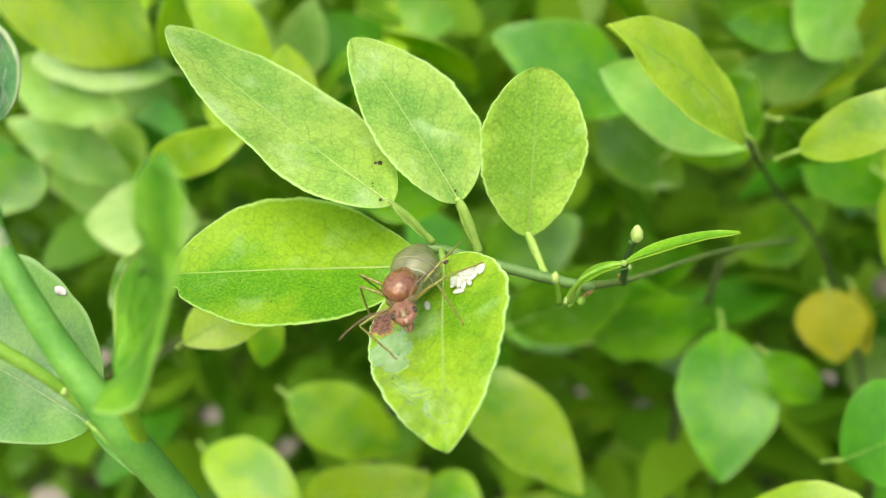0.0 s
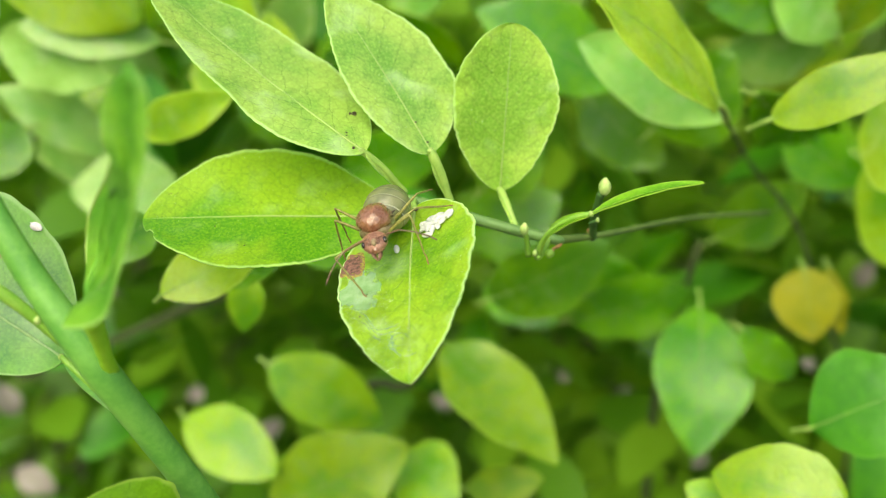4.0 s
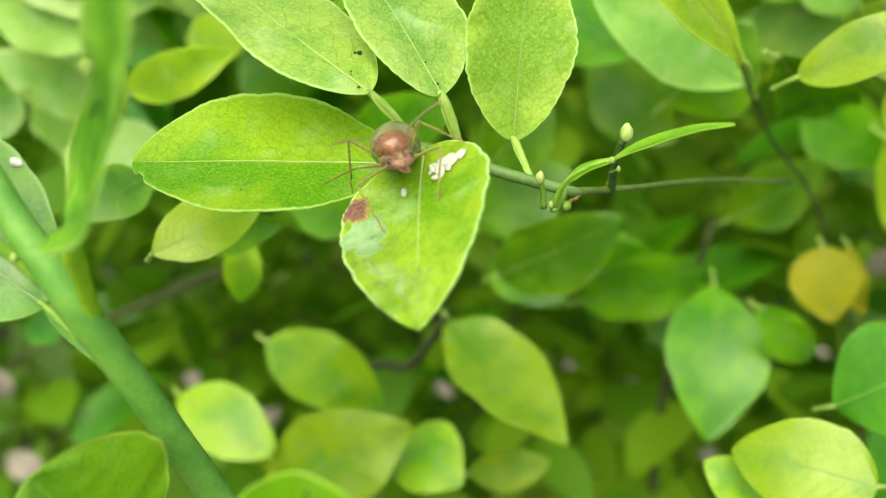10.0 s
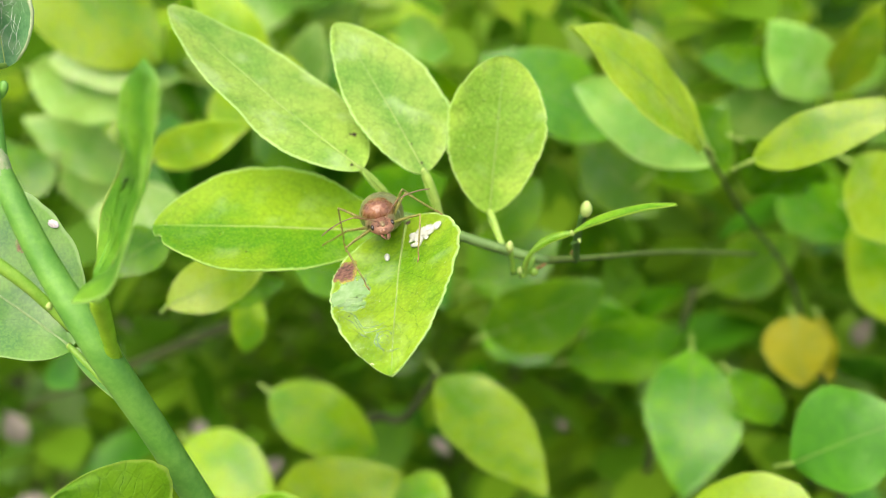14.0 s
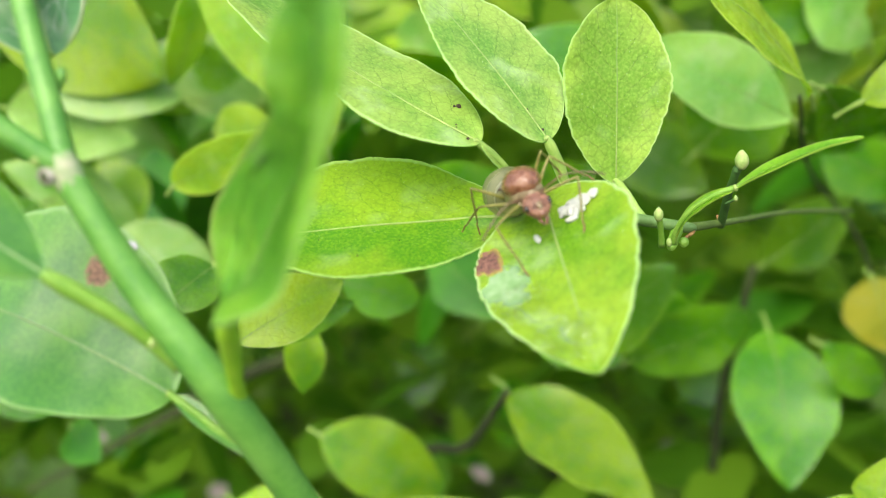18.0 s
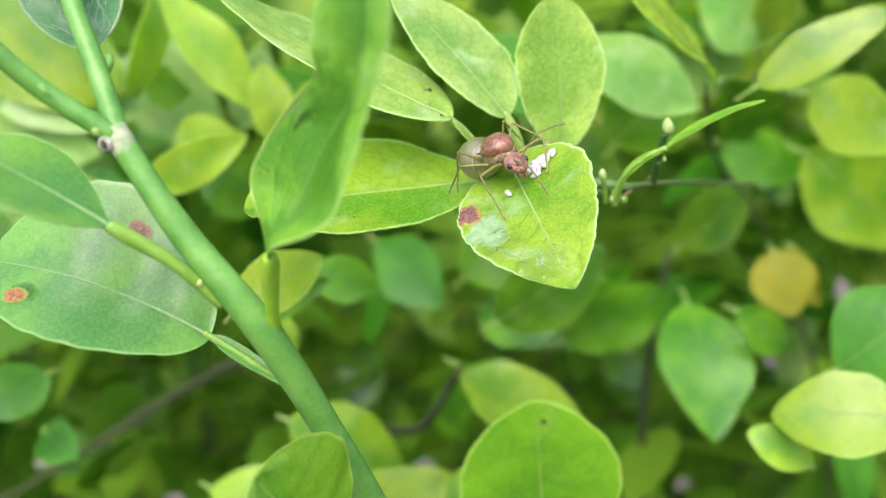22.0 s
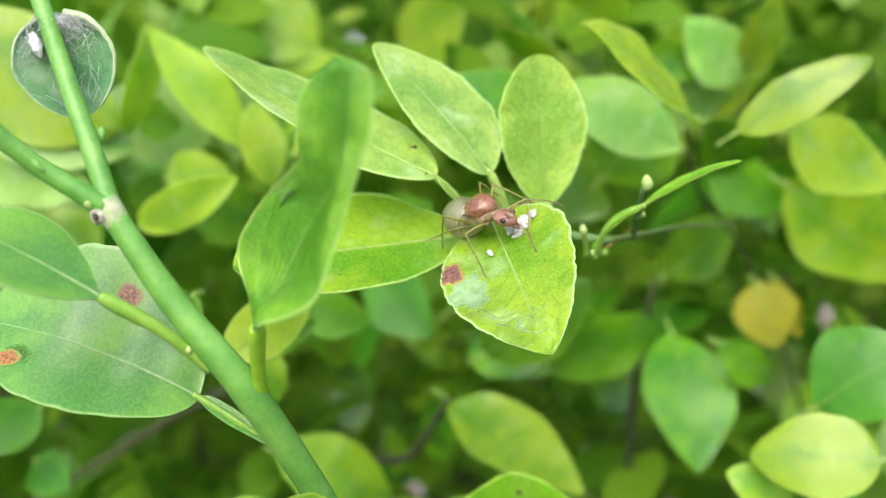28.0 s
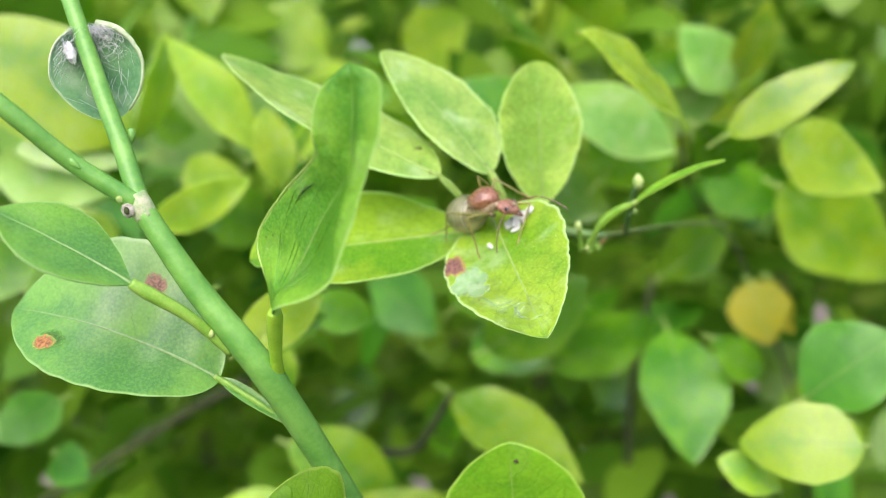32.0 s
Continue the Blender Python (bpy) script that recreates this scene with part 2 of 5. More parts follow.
LEAF_CUP = leaf_material("cupped leaf", (0.17, 0.34, 0.15), (0.07, 0.22, 0.09), (0.62, 0.70, 0.48), 0.50, 0.32, 0.22, spread=0.02, net_dark=0.05, side_dark=0.15)
RIB = plain_material("leaf rib", (0.28, 0.44, 0.09), (0.42, 0.56, 0.17), 1500, 0.5, 0.3, weight=0.2)
RIB_COOL = plain_material("cool leaf rib", (0.24, 0.44, 0.14), (0.36, 0.56, 0.24), 1500, 0.5, 0.3, weight=0.2)
BUD = plain_material("bud", (0.20, 0.36, 0.07), (0.42, 0.52, 0.18), 1500, 0.55, 0.6)
CORK = plain_material("cork scar", (0.15, 0.14, 0.10), (0.56, 0.55, 0.47), 1500, 0.8, 0.9, 0.0002)
BARK = plain_material("bark", (0.02, 0.032, 0.006), (0.05, 0.072, 0.016), 200, 0.95, 0.8, 0.0004)

# ---- mesh helpers ----
MM = 0.001


def vec(p):
    return Vector(p) * MM


def mesh_of(name, verts, faces, uvs=None, smooth=True):
    me = bpy.data.meshes.new(name)
    me.from_pydata([tuple(v) for v in verts], [], faces)
    if uvs is not None:
        layer = me.uv_layers.new(name="UVMap")
        index = np.empty(len(me.loops), dtype=np.int32)
        me.loops.foreach_get("vertex_index", index)
        layer.data.foreach_set("uv", np.asarray(uvs, dtype=np.float32)[index].ravel())
    if smooth:
        me.polygons.foreach_set("use_smooth", [True] * len(me.polygons))
    me.update()
    return me


def part(name, me, material, parent=None, label="", m=None):
    """One mesh object under a thing or a part; m is its pose in the parent's space."""
    ob = new(name, me)
    if not me.materials:
        me.materials.append(material)
    if parent:
        ob.parent = parent
    if m is not None:
        ob.matrix_basis = m
    return tagged(ob, label)


def thing(name, at, label, category, group="", kind=""):
    ob = new(name)
    ob.location = at
    ob.empty_display_size = 0.005
    return tagged(ob, label, category, group, kind)


def smooth_path(points, steps):
    """Catmull-Rom through the points."""
    pts = [Vector(p) for p in points]
    pts = [pts[0] * 2 - pts[1], *pts, pts[-1] * 2 - pts[-2]]
    out = []
    for a, b, c, d in zip(pts, pts[1:], pts[2:], pts[3:]):
        for k in range(steps):
            s = k / steps
            out.append(0.5 * (2 * b + (c - a) * s + (2 * a - 5 * b + 4 * c - d) * s * s + (3 * b - a - 3 * c + d) * s ** 3))
    out.append(pts[-2])
    return out


def tube(name, points, radii, steps=5, sides=10, flat=1.0, bumps=0.0, seed=0, caps=True):
    """A tapering tube along points (metres); radii one for each point; flat: height over width."""
    line = smooth_path(points, steps)
    rads = np.interp(np.linspace(0, len(radii) - 1, len(line)), range(len(radii)), radii)
    verts, faces, uvs = [], [], []
    side = None
    for i, p in enumerate(line):
        ahead = (line[min(i + 1, len(line) - 1)] - line[max(i - 1, 0)]).normalized()
        if side is None:
            side = ahead.orthogonal().normalized()
        side = (side - ahead * side.dot(ahead)).normalized()
        up = ahead.cross(side)
        for k in range(sides):
            a = 2 * math.pi * k / sides
            r = rads[i] * (1 + bumps * noise.noise(Vector((k * 0.9 + seed * 7.1, i * 0.8, seed))))
            verts.append(p + side * math.cos(a) * r + up * math.sin(a) * r * flat)
            uvs.append((k / sides, i / (len(line) - 1)))
    for i in range(len(line) - 1):
        for k in range(sides):
            j = (k + 1) % sides
            faces.append((i * sides + k, i * sides + j, (i + 1) * sides + j, (i + 1) * sides + k))
    if caps:
        for row, p in ((0, line[0]), (len(line) - 1, line[-1])):
            verts.append(p)
            uvs.append((0.5, row / (len(line) - 1)))
            c = len(verts) - 1
            for k in range(sides):
                j = (k + 1) % sides
                faces.append((row * sides + j, row * sides + k, c) if row == 0 else (row * sides + k, row * sides + j, c))
    return mesh_of(name, verts, faces, uvs)


def blob(name, radii, rows=14, sides=20, shape=None):
    """A rounded body round the origin; shape(p) bends a unit point into the true one (before scaling)."""
    verts, faces, uvs = [], [], []
    for i in range(rows + 1):
        lat = math.pi * (i / rows - 0.5)
        for k in range(sides):
            lon = 2 * math.pi * k / sides
            p = Vector((math.cos(lat) * math.cos(lon), math.sin(lat), math.cos(lat) * math.sin(lon)))
            if shape:
                p = shape(p)
            verts.append((p.x * radii[0], p.y * radii[1], p.z * radii[2]))
            uvs.append((k / sides, i / rows))
    for i in range(rows):
        for k in range(sides):
            j = (k + 1) % sides
            faces.append((i * sides + k, (i + 1) * sides + k, (i + 1) * sides + j, i * sides + j))
    return mesh_of(name, verts, faces, uvs)


class Leaf:
    """A citrus leaf: Y runs from base to tip, Z is the upper face."""

    def __init__(self, base, tip, normal, width, peak=0.48, blunt=0.72, bend=0.05, fold=0.10, wave=0.02, twist=0.0, teeth=0.02, seed=0, skew=0.0, lumps=0.03, bites=(), relief=0.012, tip_round=None, crenate=0.0):
        self.base, self.crenate = vec(base), crenate * MM
        axis = vec(tip) - self.base
        self.length = axis.length
        y = axis.normalized()
        z = Vector(normal)
        z = (z - y * z.dot(y)).normalized()
        x = y.cross(z)
        self.m = Matrix((x, y, z)).transposed().to_4x4()
        self.m.translation = self.base
        self.width, self.power, self.blunt = width * MM, math.log(0.5) / math.log(peak), blunt
        self.bend, self.fold, self.wave, self.twist, self.teeth, self.seed, self.skew, self.lumps, self.bites, self.relief, self.tip_round = bend, fold, wave, twist, teeth, seed, skew, lumps, bites, relief, tip_round or blunt

    def half(self, v, side):
        v = min(max(v, 0.0), 1.0)
        w = 0.5 * self.width * math.sin(math.pi * v ** self.power) ** (self.tip_round if v ** self.power > 0.5 else self.blunt) if 0 < v < 1 else 0.0
        w *= 1 + self.skew * side
        if self.teeth:
            w *= 1 + self.teeth * (abs(math.sin(v * 24 + side * 1.3 + self.seed)) - 0.6) + self.lumps * noise.noise(Vector((v * 5, side * 3.0, self.seed * 1.7)))
        if self.crenate:
            step = math.pi * self.length / 0.0013 * v + 2.2 * noise.noise(Vector((v * 7, side * 2.0, self.seed)))
            w += self.crenate * (abs(math.sin(step)) ** 0.6 - 0.7) * (0.75 + 0.9 * noise.noise(Vector((v * 12, side * 5.0, self.seed + 2.0)))) * min(1.0, 6 * v, 6 * (1 - v))
        for bite_side, at, deep, wide in self.bites:
            if bite_side == side:
                w *= 1 - deep * math.exp(-(((v - at) / wide) ** 4))
        return w

    def spot(self, u, v, lift=0.0):
        """The point of the upper face at u (-1 to 1 across) and v (0 to 1 along), in the leaf's space."""
        side = 1 if u >= 0 else -1
        w = self.half(v, side)
        x, y = u * w, v * self.length
        z = self.bend * self.length * 4 * v * (1 - v)
        z += self.fold * abs(u) ** 1.6 * w
        z += self.wave * self.length * u * u * noise.noise(Vector((v * 4.2, side * 2.1 + u * 0.4, self.seed * 3.3)))
        z += self.relief * self.width * noise.noise(Vector((u * 3.0, v * 8.0, self.seed + 5.0)))
        if self.twist:
            a = self.twist * (v - 0.3)
            x, z = x * math.cos(a) - z * math.sin(a), x * math.sin(a) + z * math.cos(a)
        return Vector((x, y, z + lift))

    def mesh(self, nu=10, nv=26, thick=0.00018):
        us = [-1 + 2 * i / nu for i in range(nu + 1)]
        verts, faces, uvs = [], [], []
        for j in range(nv + 1):
            v = 0.5 - 0.5 * math.cos(math.pi * (0.02 + 0.978 * j / nv)) if nv > 8 else 0.03 + 0.96 * j / nv
            for u in us:
                verts.append(self.spot(u, v))
                uvs.append(((u + 1) / 2, v))
        row = nu + 1
        top = len(verts)
        for j in range(nv):
            for i in range(nu):
                a = j * row + i
                faces.append((a, a + 1, a + row + 1, a + row))
        if thick:
            for a in range(top):
                verts.append(verts[a] - Vector((0, 0, thick)))
                uvs.append(uvs[a])
            faces += [tuple(top + a for a in reversed(f)) for f in faces]
            edge = [i for i in range(row)] + [j * row + nu for j in range(1, nv + 1)] + [nv * row + i for i in range(nu - 1, -1, -1)] + [j * row for j in range(nv - 1, 0, -1)]
            rim = len(verts)
            for a in edge:
                verts += [verts[a], verts[top + a]]
                uvs += [uvs[a], uvs[a]]
            for k in range(len(edge)):
                a, b = rim + 2 * k, rim + 2 * ((k + 1) % len(edge))
                faces.append((a, a + 1, b + 1, b))
        return mesh_of("leaf", verts, faces, uvs)

    def rib(self, r=0.00022):
        pts = [self.spot(0, v, 0.00005) for v in (0.0, 0.12, 0.25, 0.4, 0.55, 0.7, 0.85, 0.97)]
        return tube("midrib", pts, [r * 1.5, r * 1.3, r, r * 0.8, r * 0.6, r * 0.42, r * 0.3, r * 0.15], 3, 6, 0.6, 0.25, self.seed)


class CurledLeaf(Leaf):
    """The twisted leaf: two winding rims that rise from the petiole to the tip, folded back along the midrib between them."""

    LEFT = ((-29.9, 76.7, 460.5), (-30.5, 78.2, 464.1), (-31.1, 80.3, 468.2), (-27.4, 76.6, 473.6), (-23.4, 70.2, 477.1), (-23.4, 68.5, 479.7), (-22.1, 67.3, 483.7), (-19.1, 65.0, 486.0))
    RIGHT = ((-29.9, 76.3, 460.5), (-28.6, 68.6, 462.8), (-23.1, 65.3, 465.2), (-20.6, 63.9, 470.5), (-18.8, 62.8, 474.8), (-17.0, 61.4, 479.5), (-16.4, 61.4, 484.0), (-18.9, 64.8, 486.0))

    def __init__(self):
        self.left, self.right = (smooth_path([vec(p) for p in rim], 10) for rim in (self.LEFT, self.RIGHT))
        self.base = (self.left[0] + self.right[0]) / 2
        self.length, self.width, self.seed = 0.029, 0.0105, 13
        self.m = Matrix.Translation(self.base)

    def rims(self, v):
        at = min(max(v, 0.0), 1.0) * (len(self.left) - 1)
        k = min(int(at), len(self.left) - 2)
        return [rim[k].lerp(rim[k + 1], at - k) for rim in (self.left, self.right)]

    def half(self, v, side):
        a, b = self.rims(v)
        return max((a - b).length / 2, 0.0003)

    def spot(self, u, v, lift=0.0):
        a, b = self.rims(v)
        above, below = self.rims(min(v + 0.05, 1.0)), self.rims(max(v - 0.05, 0.0))
        ahead = (above[0] + above[1] - below[0] - below[1]).normalized()
        front = (b - a).cross(ahead)
        front = front.normalized() if front.length > 1e-9 else Vector((-0.7, -0.5, 0.1))
        fold = 1.5 * MM * math.sin(math.pi * min(v * 1.1, 1.0)) ** 0.7
        mid = (a + b) / 2 - front * fold
        rim, s = (b, u) if u >= 0 else (a, -u)
        p = mid.lerp(rim, s)
        bulge = 1.15 * noise.noise(Vector((u * 1.4, v * 6.0, 4.0))) + 0.5 * noise.noise(Vector((u * 3.5, v * 15.0, 9.0)))
        p += front * ((0.9 * s * (1 - s) + bulge * (0.25 + s * (1 - s) * 2) * math.sin(math.pi * min(max(v, 0.02), 0.98))) * MM + lift)
        p += (b - a) * (0.012 * s * u * math.sin(26 * v + 2 * (u > 0)))
        return p - self.base


def add_leaf(owner, leaf, material, label="", stalk=None, stalk_r=0.55, rib=0.004, nu=12, nv=44, joint=True, skin=None, vein=None):
    """A leaf as a part of its plant, with its midrib and a petiole that runs to a point of the stem (mm)."""
    ob = part("leaf", leaf.mesh(nu, nv), material, owner, label, Matrix.Translation(-owner.location) @ leaf.m)
    if rib:
        part("midrib", leaf.rib(rib * leaf.width + 0.00002), vein or RIB, ob)
    if stalk is not None:
        end = leaf.m.inverted() @ vec(stalk)
        start = leaf.spot(0, 0.015)
        sag = (start + end) / 2 + Vector((0, 0, 0.05 * (end - start).length))
        r = stalk_r * 0.85 * MM
        part("petiole", tube("petiole", [start, start.lerp(sag, 0.3), sag, sag.lerp(end, 0.6), end], [r * 0.7, r * 0.95, r * 0.8, r * 0.7, r * 0.9], 4, 10, 0.8, 0.1, leaf.seed), skin or PETIOLE, ob)
        if joint:
            part("joint", blob("joint", (r * 0.8, r * 0.55, r * 0.65), 6, 10), RIB, ob, m=Matrix.Translation(start))
    return ob

# ---- ground ----
def ground_mesh():
    verts, faces = [], []
    ring = [0.0, 0.15, 0.3, 0.5, 0.8, 1.2, 2.0, 4.0, 10.0, 40.0, 200.0, 1500.0]
    sides = 40
    for i, r in enumerate(ring):
        for k in range(sides):
            a = 2 * math.pi * k / sides
            x, y = r * math.cos(a), 0.5 + r * math.sin(a)
            verts.append((x, y, 0.012 * noise.noise(Vector((x * 6, y * 6, 0))) if r < 10 else 0.0))
    for i in range(len(ring) - 1):
        for k in range(sides):
            j = (k + 1) % sides
            faces.append((i * sides + k, (i + 1) * sides + k, (i + 1) * sides + j, i * sides + j))
    return mesh_of("ground", verts, faces)


SOIL = plain_material("soil with litter", (0.03, 0.028, 0.02), (0.10, 0.085, 0.065), 25, 0.95, 0.8, 0.004, 9.0)
tagged(part("ground", ground_mesh(), SOIL), "bare brown soil with gravel under the bush", "ground", kind="structure")

# ---- the twig with the insect ----
twig = thing("lime_twig", vec((4, 110, 463)), "thin green lime twig with pale yellow-green leaves", "twig")
TW = -twig.location


def twig_part(name, me, material, label=""):
    return part(name, me, material, twig, label, Matrix.Translation(TW))


twig_part("stem", tube("stem", [vec(p) for p in ((-4.6, 109.8, 464.9), (-2, 110.1, 464.5), (4, 111, 462.6), (10, 111.5, 461), (15.5, 112.2, 459.7), (16.6, 112.9, 459.5))],
          [0.0006, 0.00066, 0.0007, 0.0007, 0.00066, 0.0004], 5, 12, 1.0, 0.06, 3), TWIG)
OLIVE_TWIG = plain_material("olive twig", (0.05, 0.10, 0.012), (0.10, 0.17, 0.028), 500, 0.8, 0.5)
twig_part("stem", tube("stem", [vec(p) for p in ((15.6, 112.3, 459.6), (22.5, 118.2, 459.0), (38, 141.5, 455.6), (56.5, 165, 451))], [0.0006, 0.00038, 0.00036, 0.0004], 5, 12, 1.0, 0.1, 5), OLIVE_TWIG, "thin olive end of the twig")
L1 = Leaf((-8.2, 106.0, 471.4), (-37.3, 115.4, 490.8), (0.397, -0.402, 0.825), 17.5, 0.43, 0.73, -0.02, 0.04, 0.02, seed=1, skew=0.13, twist=-0.23, tip_round=0.60, teeth=0.02, lumps=0.03, crenate=0.22)
L2 = Leaf((-0.4, 109.9, 470.8), (-14.4, 116.3, 489.6), (0.532, -0.648, 0.545), 15.2, 0.44, 0.70, 0.022, 0.04, 0.015, seed=2, skew=0.23, twist=-0.09, tip_round=0.60, teeth=0.02, lumps=0.03, crenate=0.22)
L3 = Leaf((8.1, 116.6, 464.7), (8.7, 117.2, 486.4), (0.287, -0.954, -0.089), 14.1, 0.55, 0.52, 0.008, 0.14, 0.015, seed=3, skew=-0.05, twist=-0.07, teeth=0.02, lumps=0.03, crenate=0.22)
L4 = Leaf((-3.9, 108.8, 462.7), (-35.2, 103.1, 462.6), (0.184, -0.492, 0.851), 21.3, 0.57, 0.59, 0.009, 0.14, 0.015, seed=4, skew=0.07, twist=-0.20, teeth=0.015, lumps=0.03, crenate=0.22, bites=((-1, 0.955, 0.30, 0.014),))
L5 = Leaf((-1.7, 103.7, 465.5), (0.6, 80.3, 453.6), (-0.438, -0.480, 0.760), 17.1, 0.39, 0.70, 0.025, 0.13, 0.012, seed=5, skew=0.02, twist=0.08, teeth=0.03, lumps=0.04, crenate=0.22)
add_leaf(twig, L1, LEAF_PALE, "long pale lime leaf with dark specks at its base", (-3.6, 109.8, 465.6), 0.6, nv=120)
add_leaf(twig, L2, LEAF_PALE, "oval pale lime leaf", (2.0, 111.6, 464.0), 0.8, nv=120)
add_leaf(twig, L3, LEAF_SUN, "round-tipped yellow-green lime leaf", (10.4, 112.2, 461.2), 0.7, nv=120)
add_leaf(twig, L4, LEAF_HALF, "half green, half yellow lime leaf", (-5.0, 109.2, 463.6), 0.5, rib=0.006, nv=130)
leaf_ant = add_leaf(twig, L5, LEAF_ANT, "lime leaf with a wet patch and a brown scar", (-2.5, 110, 464.6), 0.6, rib=0.007, nu=20, nv=130)
LT = Leaf((19.4, 106.0, 465.0), (31.6, 102.5, 470.2), (-0.34, -0.20, 0.92), 2.4, 0.45, 0.7, 0.05, 0.30, 0.02, seed=6)
leaf_narrow = add_leaf(twig, LT, LEAF_FRESH, "narrow folded leaf seen on edge", nv=40)
wing_narrow = Leaf((13.7, 110.8, 458.0), (19.3, 106.1, 464.9), (-0.75, -0.25, 0.6), 1.9, 0.62, 0.5, 0.16, 0.25, 0.02, seed=65)
to_narrow = LT.m.inverted() @ wing_narrow.m
part("petiole_wing", wing_narrow.mesh(6, 20), LEAF_FRESH, leaf_narrow, "narrow green wing along the petiole", to_narrow)
part("petiole", tube("petiole", [wing_narrow.spot(0, v, 0.0001) for v in (0.0, 0.2, 0.4, 0.6, 0.8, 1.0)], [0.00050, 0.00042, 0.00036, 0.00034, 0.00036, 0.00040], 4, 10, 0.9, 0.1, 66), LEAF_STALK, leaf_narrow, m=to_narrow)
part("joint", blob("joint", (0.00042, 0.0003, 0.00042), 6, 10), RIB, leaf_narrow, "pale joint between petiole and leaf")

# ---- the near shoot ----
shoot = thing("lime_shoot", vec((-31.7, 80.9, 452.9)), "thick fresh green lime shoot with large leaves", "shoot")
SH = -shoot.location


def shoot_part(name, me, material, label=""):
    return part(name, me, material, shoot, label, Matrix.Translation(SH))


shoot_part("stem", tube("stem", [vec(p) for p in ((-44.0, 82.6, 473.3), (-38.7, 82.0, 463.0), (-32.2, 81.9, 452.6), (-27.2, 86.4, 440.0), (-20.2, 94, 420), (-8, 106, 390), (20, 140, 200), (40, 160, -5))],
           [0.00125, 0.0015, 0.0018, 0.0017, 0.0019, 0.0022, 0.003, 0.004], 6, 20, 1.0, 0.05, 1), STEM)
shoot_part("side_branch", tube("side_branch", [vec(p) for p in ((-43.7, 82.5, 473.0), (-49.9, 81.2, 478.3), (-54.6, 79.0, 483.9), (-66, 76, 497))], [0.0011, 0.001, 0.001, 0.0009], 6, 14, 1.0, 0.04, 2), STEM)
shoot_part("side_branch", tube("side_branch", [vec(p) for p in ((-43.8, 82.7, 472.8), (-45.4, 84.8, 479.0), (-47.6, 87.8, 485.7), (-51.1, 93.0, 496.8), (-55, 98, 510))], [0.0012, 0.0011, 0.00105, 0.001, 0.0009], 6, 14, 1.0, 0.04, 4), STEM)
LA = Leaf((-38.3, 86.8, 450.9), (-64.3, 96.3, 460.3), (0.124, -0.798, 0.589), 19.5, 0.47, 0.52, 0.145, 0.24, 0.015, seed=11, skew=0.19, twist=0.14, lumps=0.03, tip_round=0.70)
LB = Leaf((-44.8, 78.4, 464.9), (-57.6, 76.6, 474.5), (0.313, -0.445, 0.839), 11.3, 0.53, 0.78, 0.024, 0.10, 0.015, seed=12, skew=0.01, twist=-0.03, lumps=0.03)
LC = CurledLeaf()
LW = Leaf((-47.6, 91.8, 482.7), (-49.5, 91.6, 493.9), (0.1, -0.95, 0.15), 10.5, 0.55, 0.45, -0.05, 0.5, 0.02, seed=14)
add_leaf(shoot, LA, LEAF_BLUE, "broad grey-green leaf with brown spots", (-29.6, 84.4, 444.4), 0.6, rib=0.008, nv=60, vein=RIB_COOL, skin=LEAF_STALK)
add_leaf(shoot, LB, LEAF_BLUE, "grey-green leaf on a long petiole", (-35.6, 82.0, 455.3), 1.0, rib=0.009, nv=50, vein=RIB_COOL, skin=LEAF_STALK, joint=False)
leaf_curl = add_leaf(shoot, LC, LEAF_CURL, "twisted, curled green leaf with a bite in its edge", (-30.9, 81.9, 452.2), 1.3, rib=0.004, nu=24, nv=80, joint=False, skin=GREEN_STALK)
leaf_cup = add_leaf(shoot, LW, LEAF_CUP, "cupped leaf lined with white web", (-46.6, 86.4, 482.9), 0.5, nv=50)
LF = Leaf((-27, 78, 426.0), (-33.2, 72.0, 440.2), (0.1, -0.6, 0.8), 21, 0.55, 0.6, 0.03, 0.05, 0.02, seed=15)
LE = Leaf((-5.8, 72, 427.8), (-6.9, 64.5, 447.4), (-0.1, -0.8, 0.5), 15, 0.55, 0.6, 0.03, 0.05, 0.02, seed=16)
add_leaf(shoot, LF, LEAF_FRESH, "bright fresh leaf low on the shoot", (-15, 72, 428), 0.6, nv=50)
add_leaf(shoot, LE, LEAF_FRESH, "bright fresh leaf with a dark speck", (-7, 69, 416), 0.6, nv=50)

# broad wings along some petioles
for owner, foot, top, normal, wide, material, seed in ((twig, (-4.0, 109.6, 465.8), (-8.0, 106.2, 471.2), (0.35, -0.75, 0.5), 1.2, LEAF_PALE, 61),
                                                      (twig, (1.8, 111.4, 464.2), (-0.3, 110.0, 470.6), (0.2, -0.97, 0.1), 1.35, LEAF_PALE, 62),
                                                      (twig, (10.2, 112.0, 461.4), (8.2, 116.4, 464.6), (0.3, -0.6, 0.7), 1.0, LEAF_SUN, 63),
                                                      (shoot, (-30.0, 84.0, 445.0), (-38.1, 86.6, 451.0), (0.3, -0.75, 0.5), 1.9, LEAF_BLUE, 64)):
    wing = Leaf(foot, top, normal, wide, 0.66, 0.45, 0.02, 0.15, 0.03, seed=seed)
    part("petiole_wing", wing.mesh(6, 16), material, owner, "narrow green wing along the petiole", Matrix.Translation(-owner.location) @ wing.m)

# ---- the bush behind ----
bush = thing("lime_bush", vec((0, 300, 0)), "dense lime bush with many yellow-green leaves", "bush")
bush_made = []


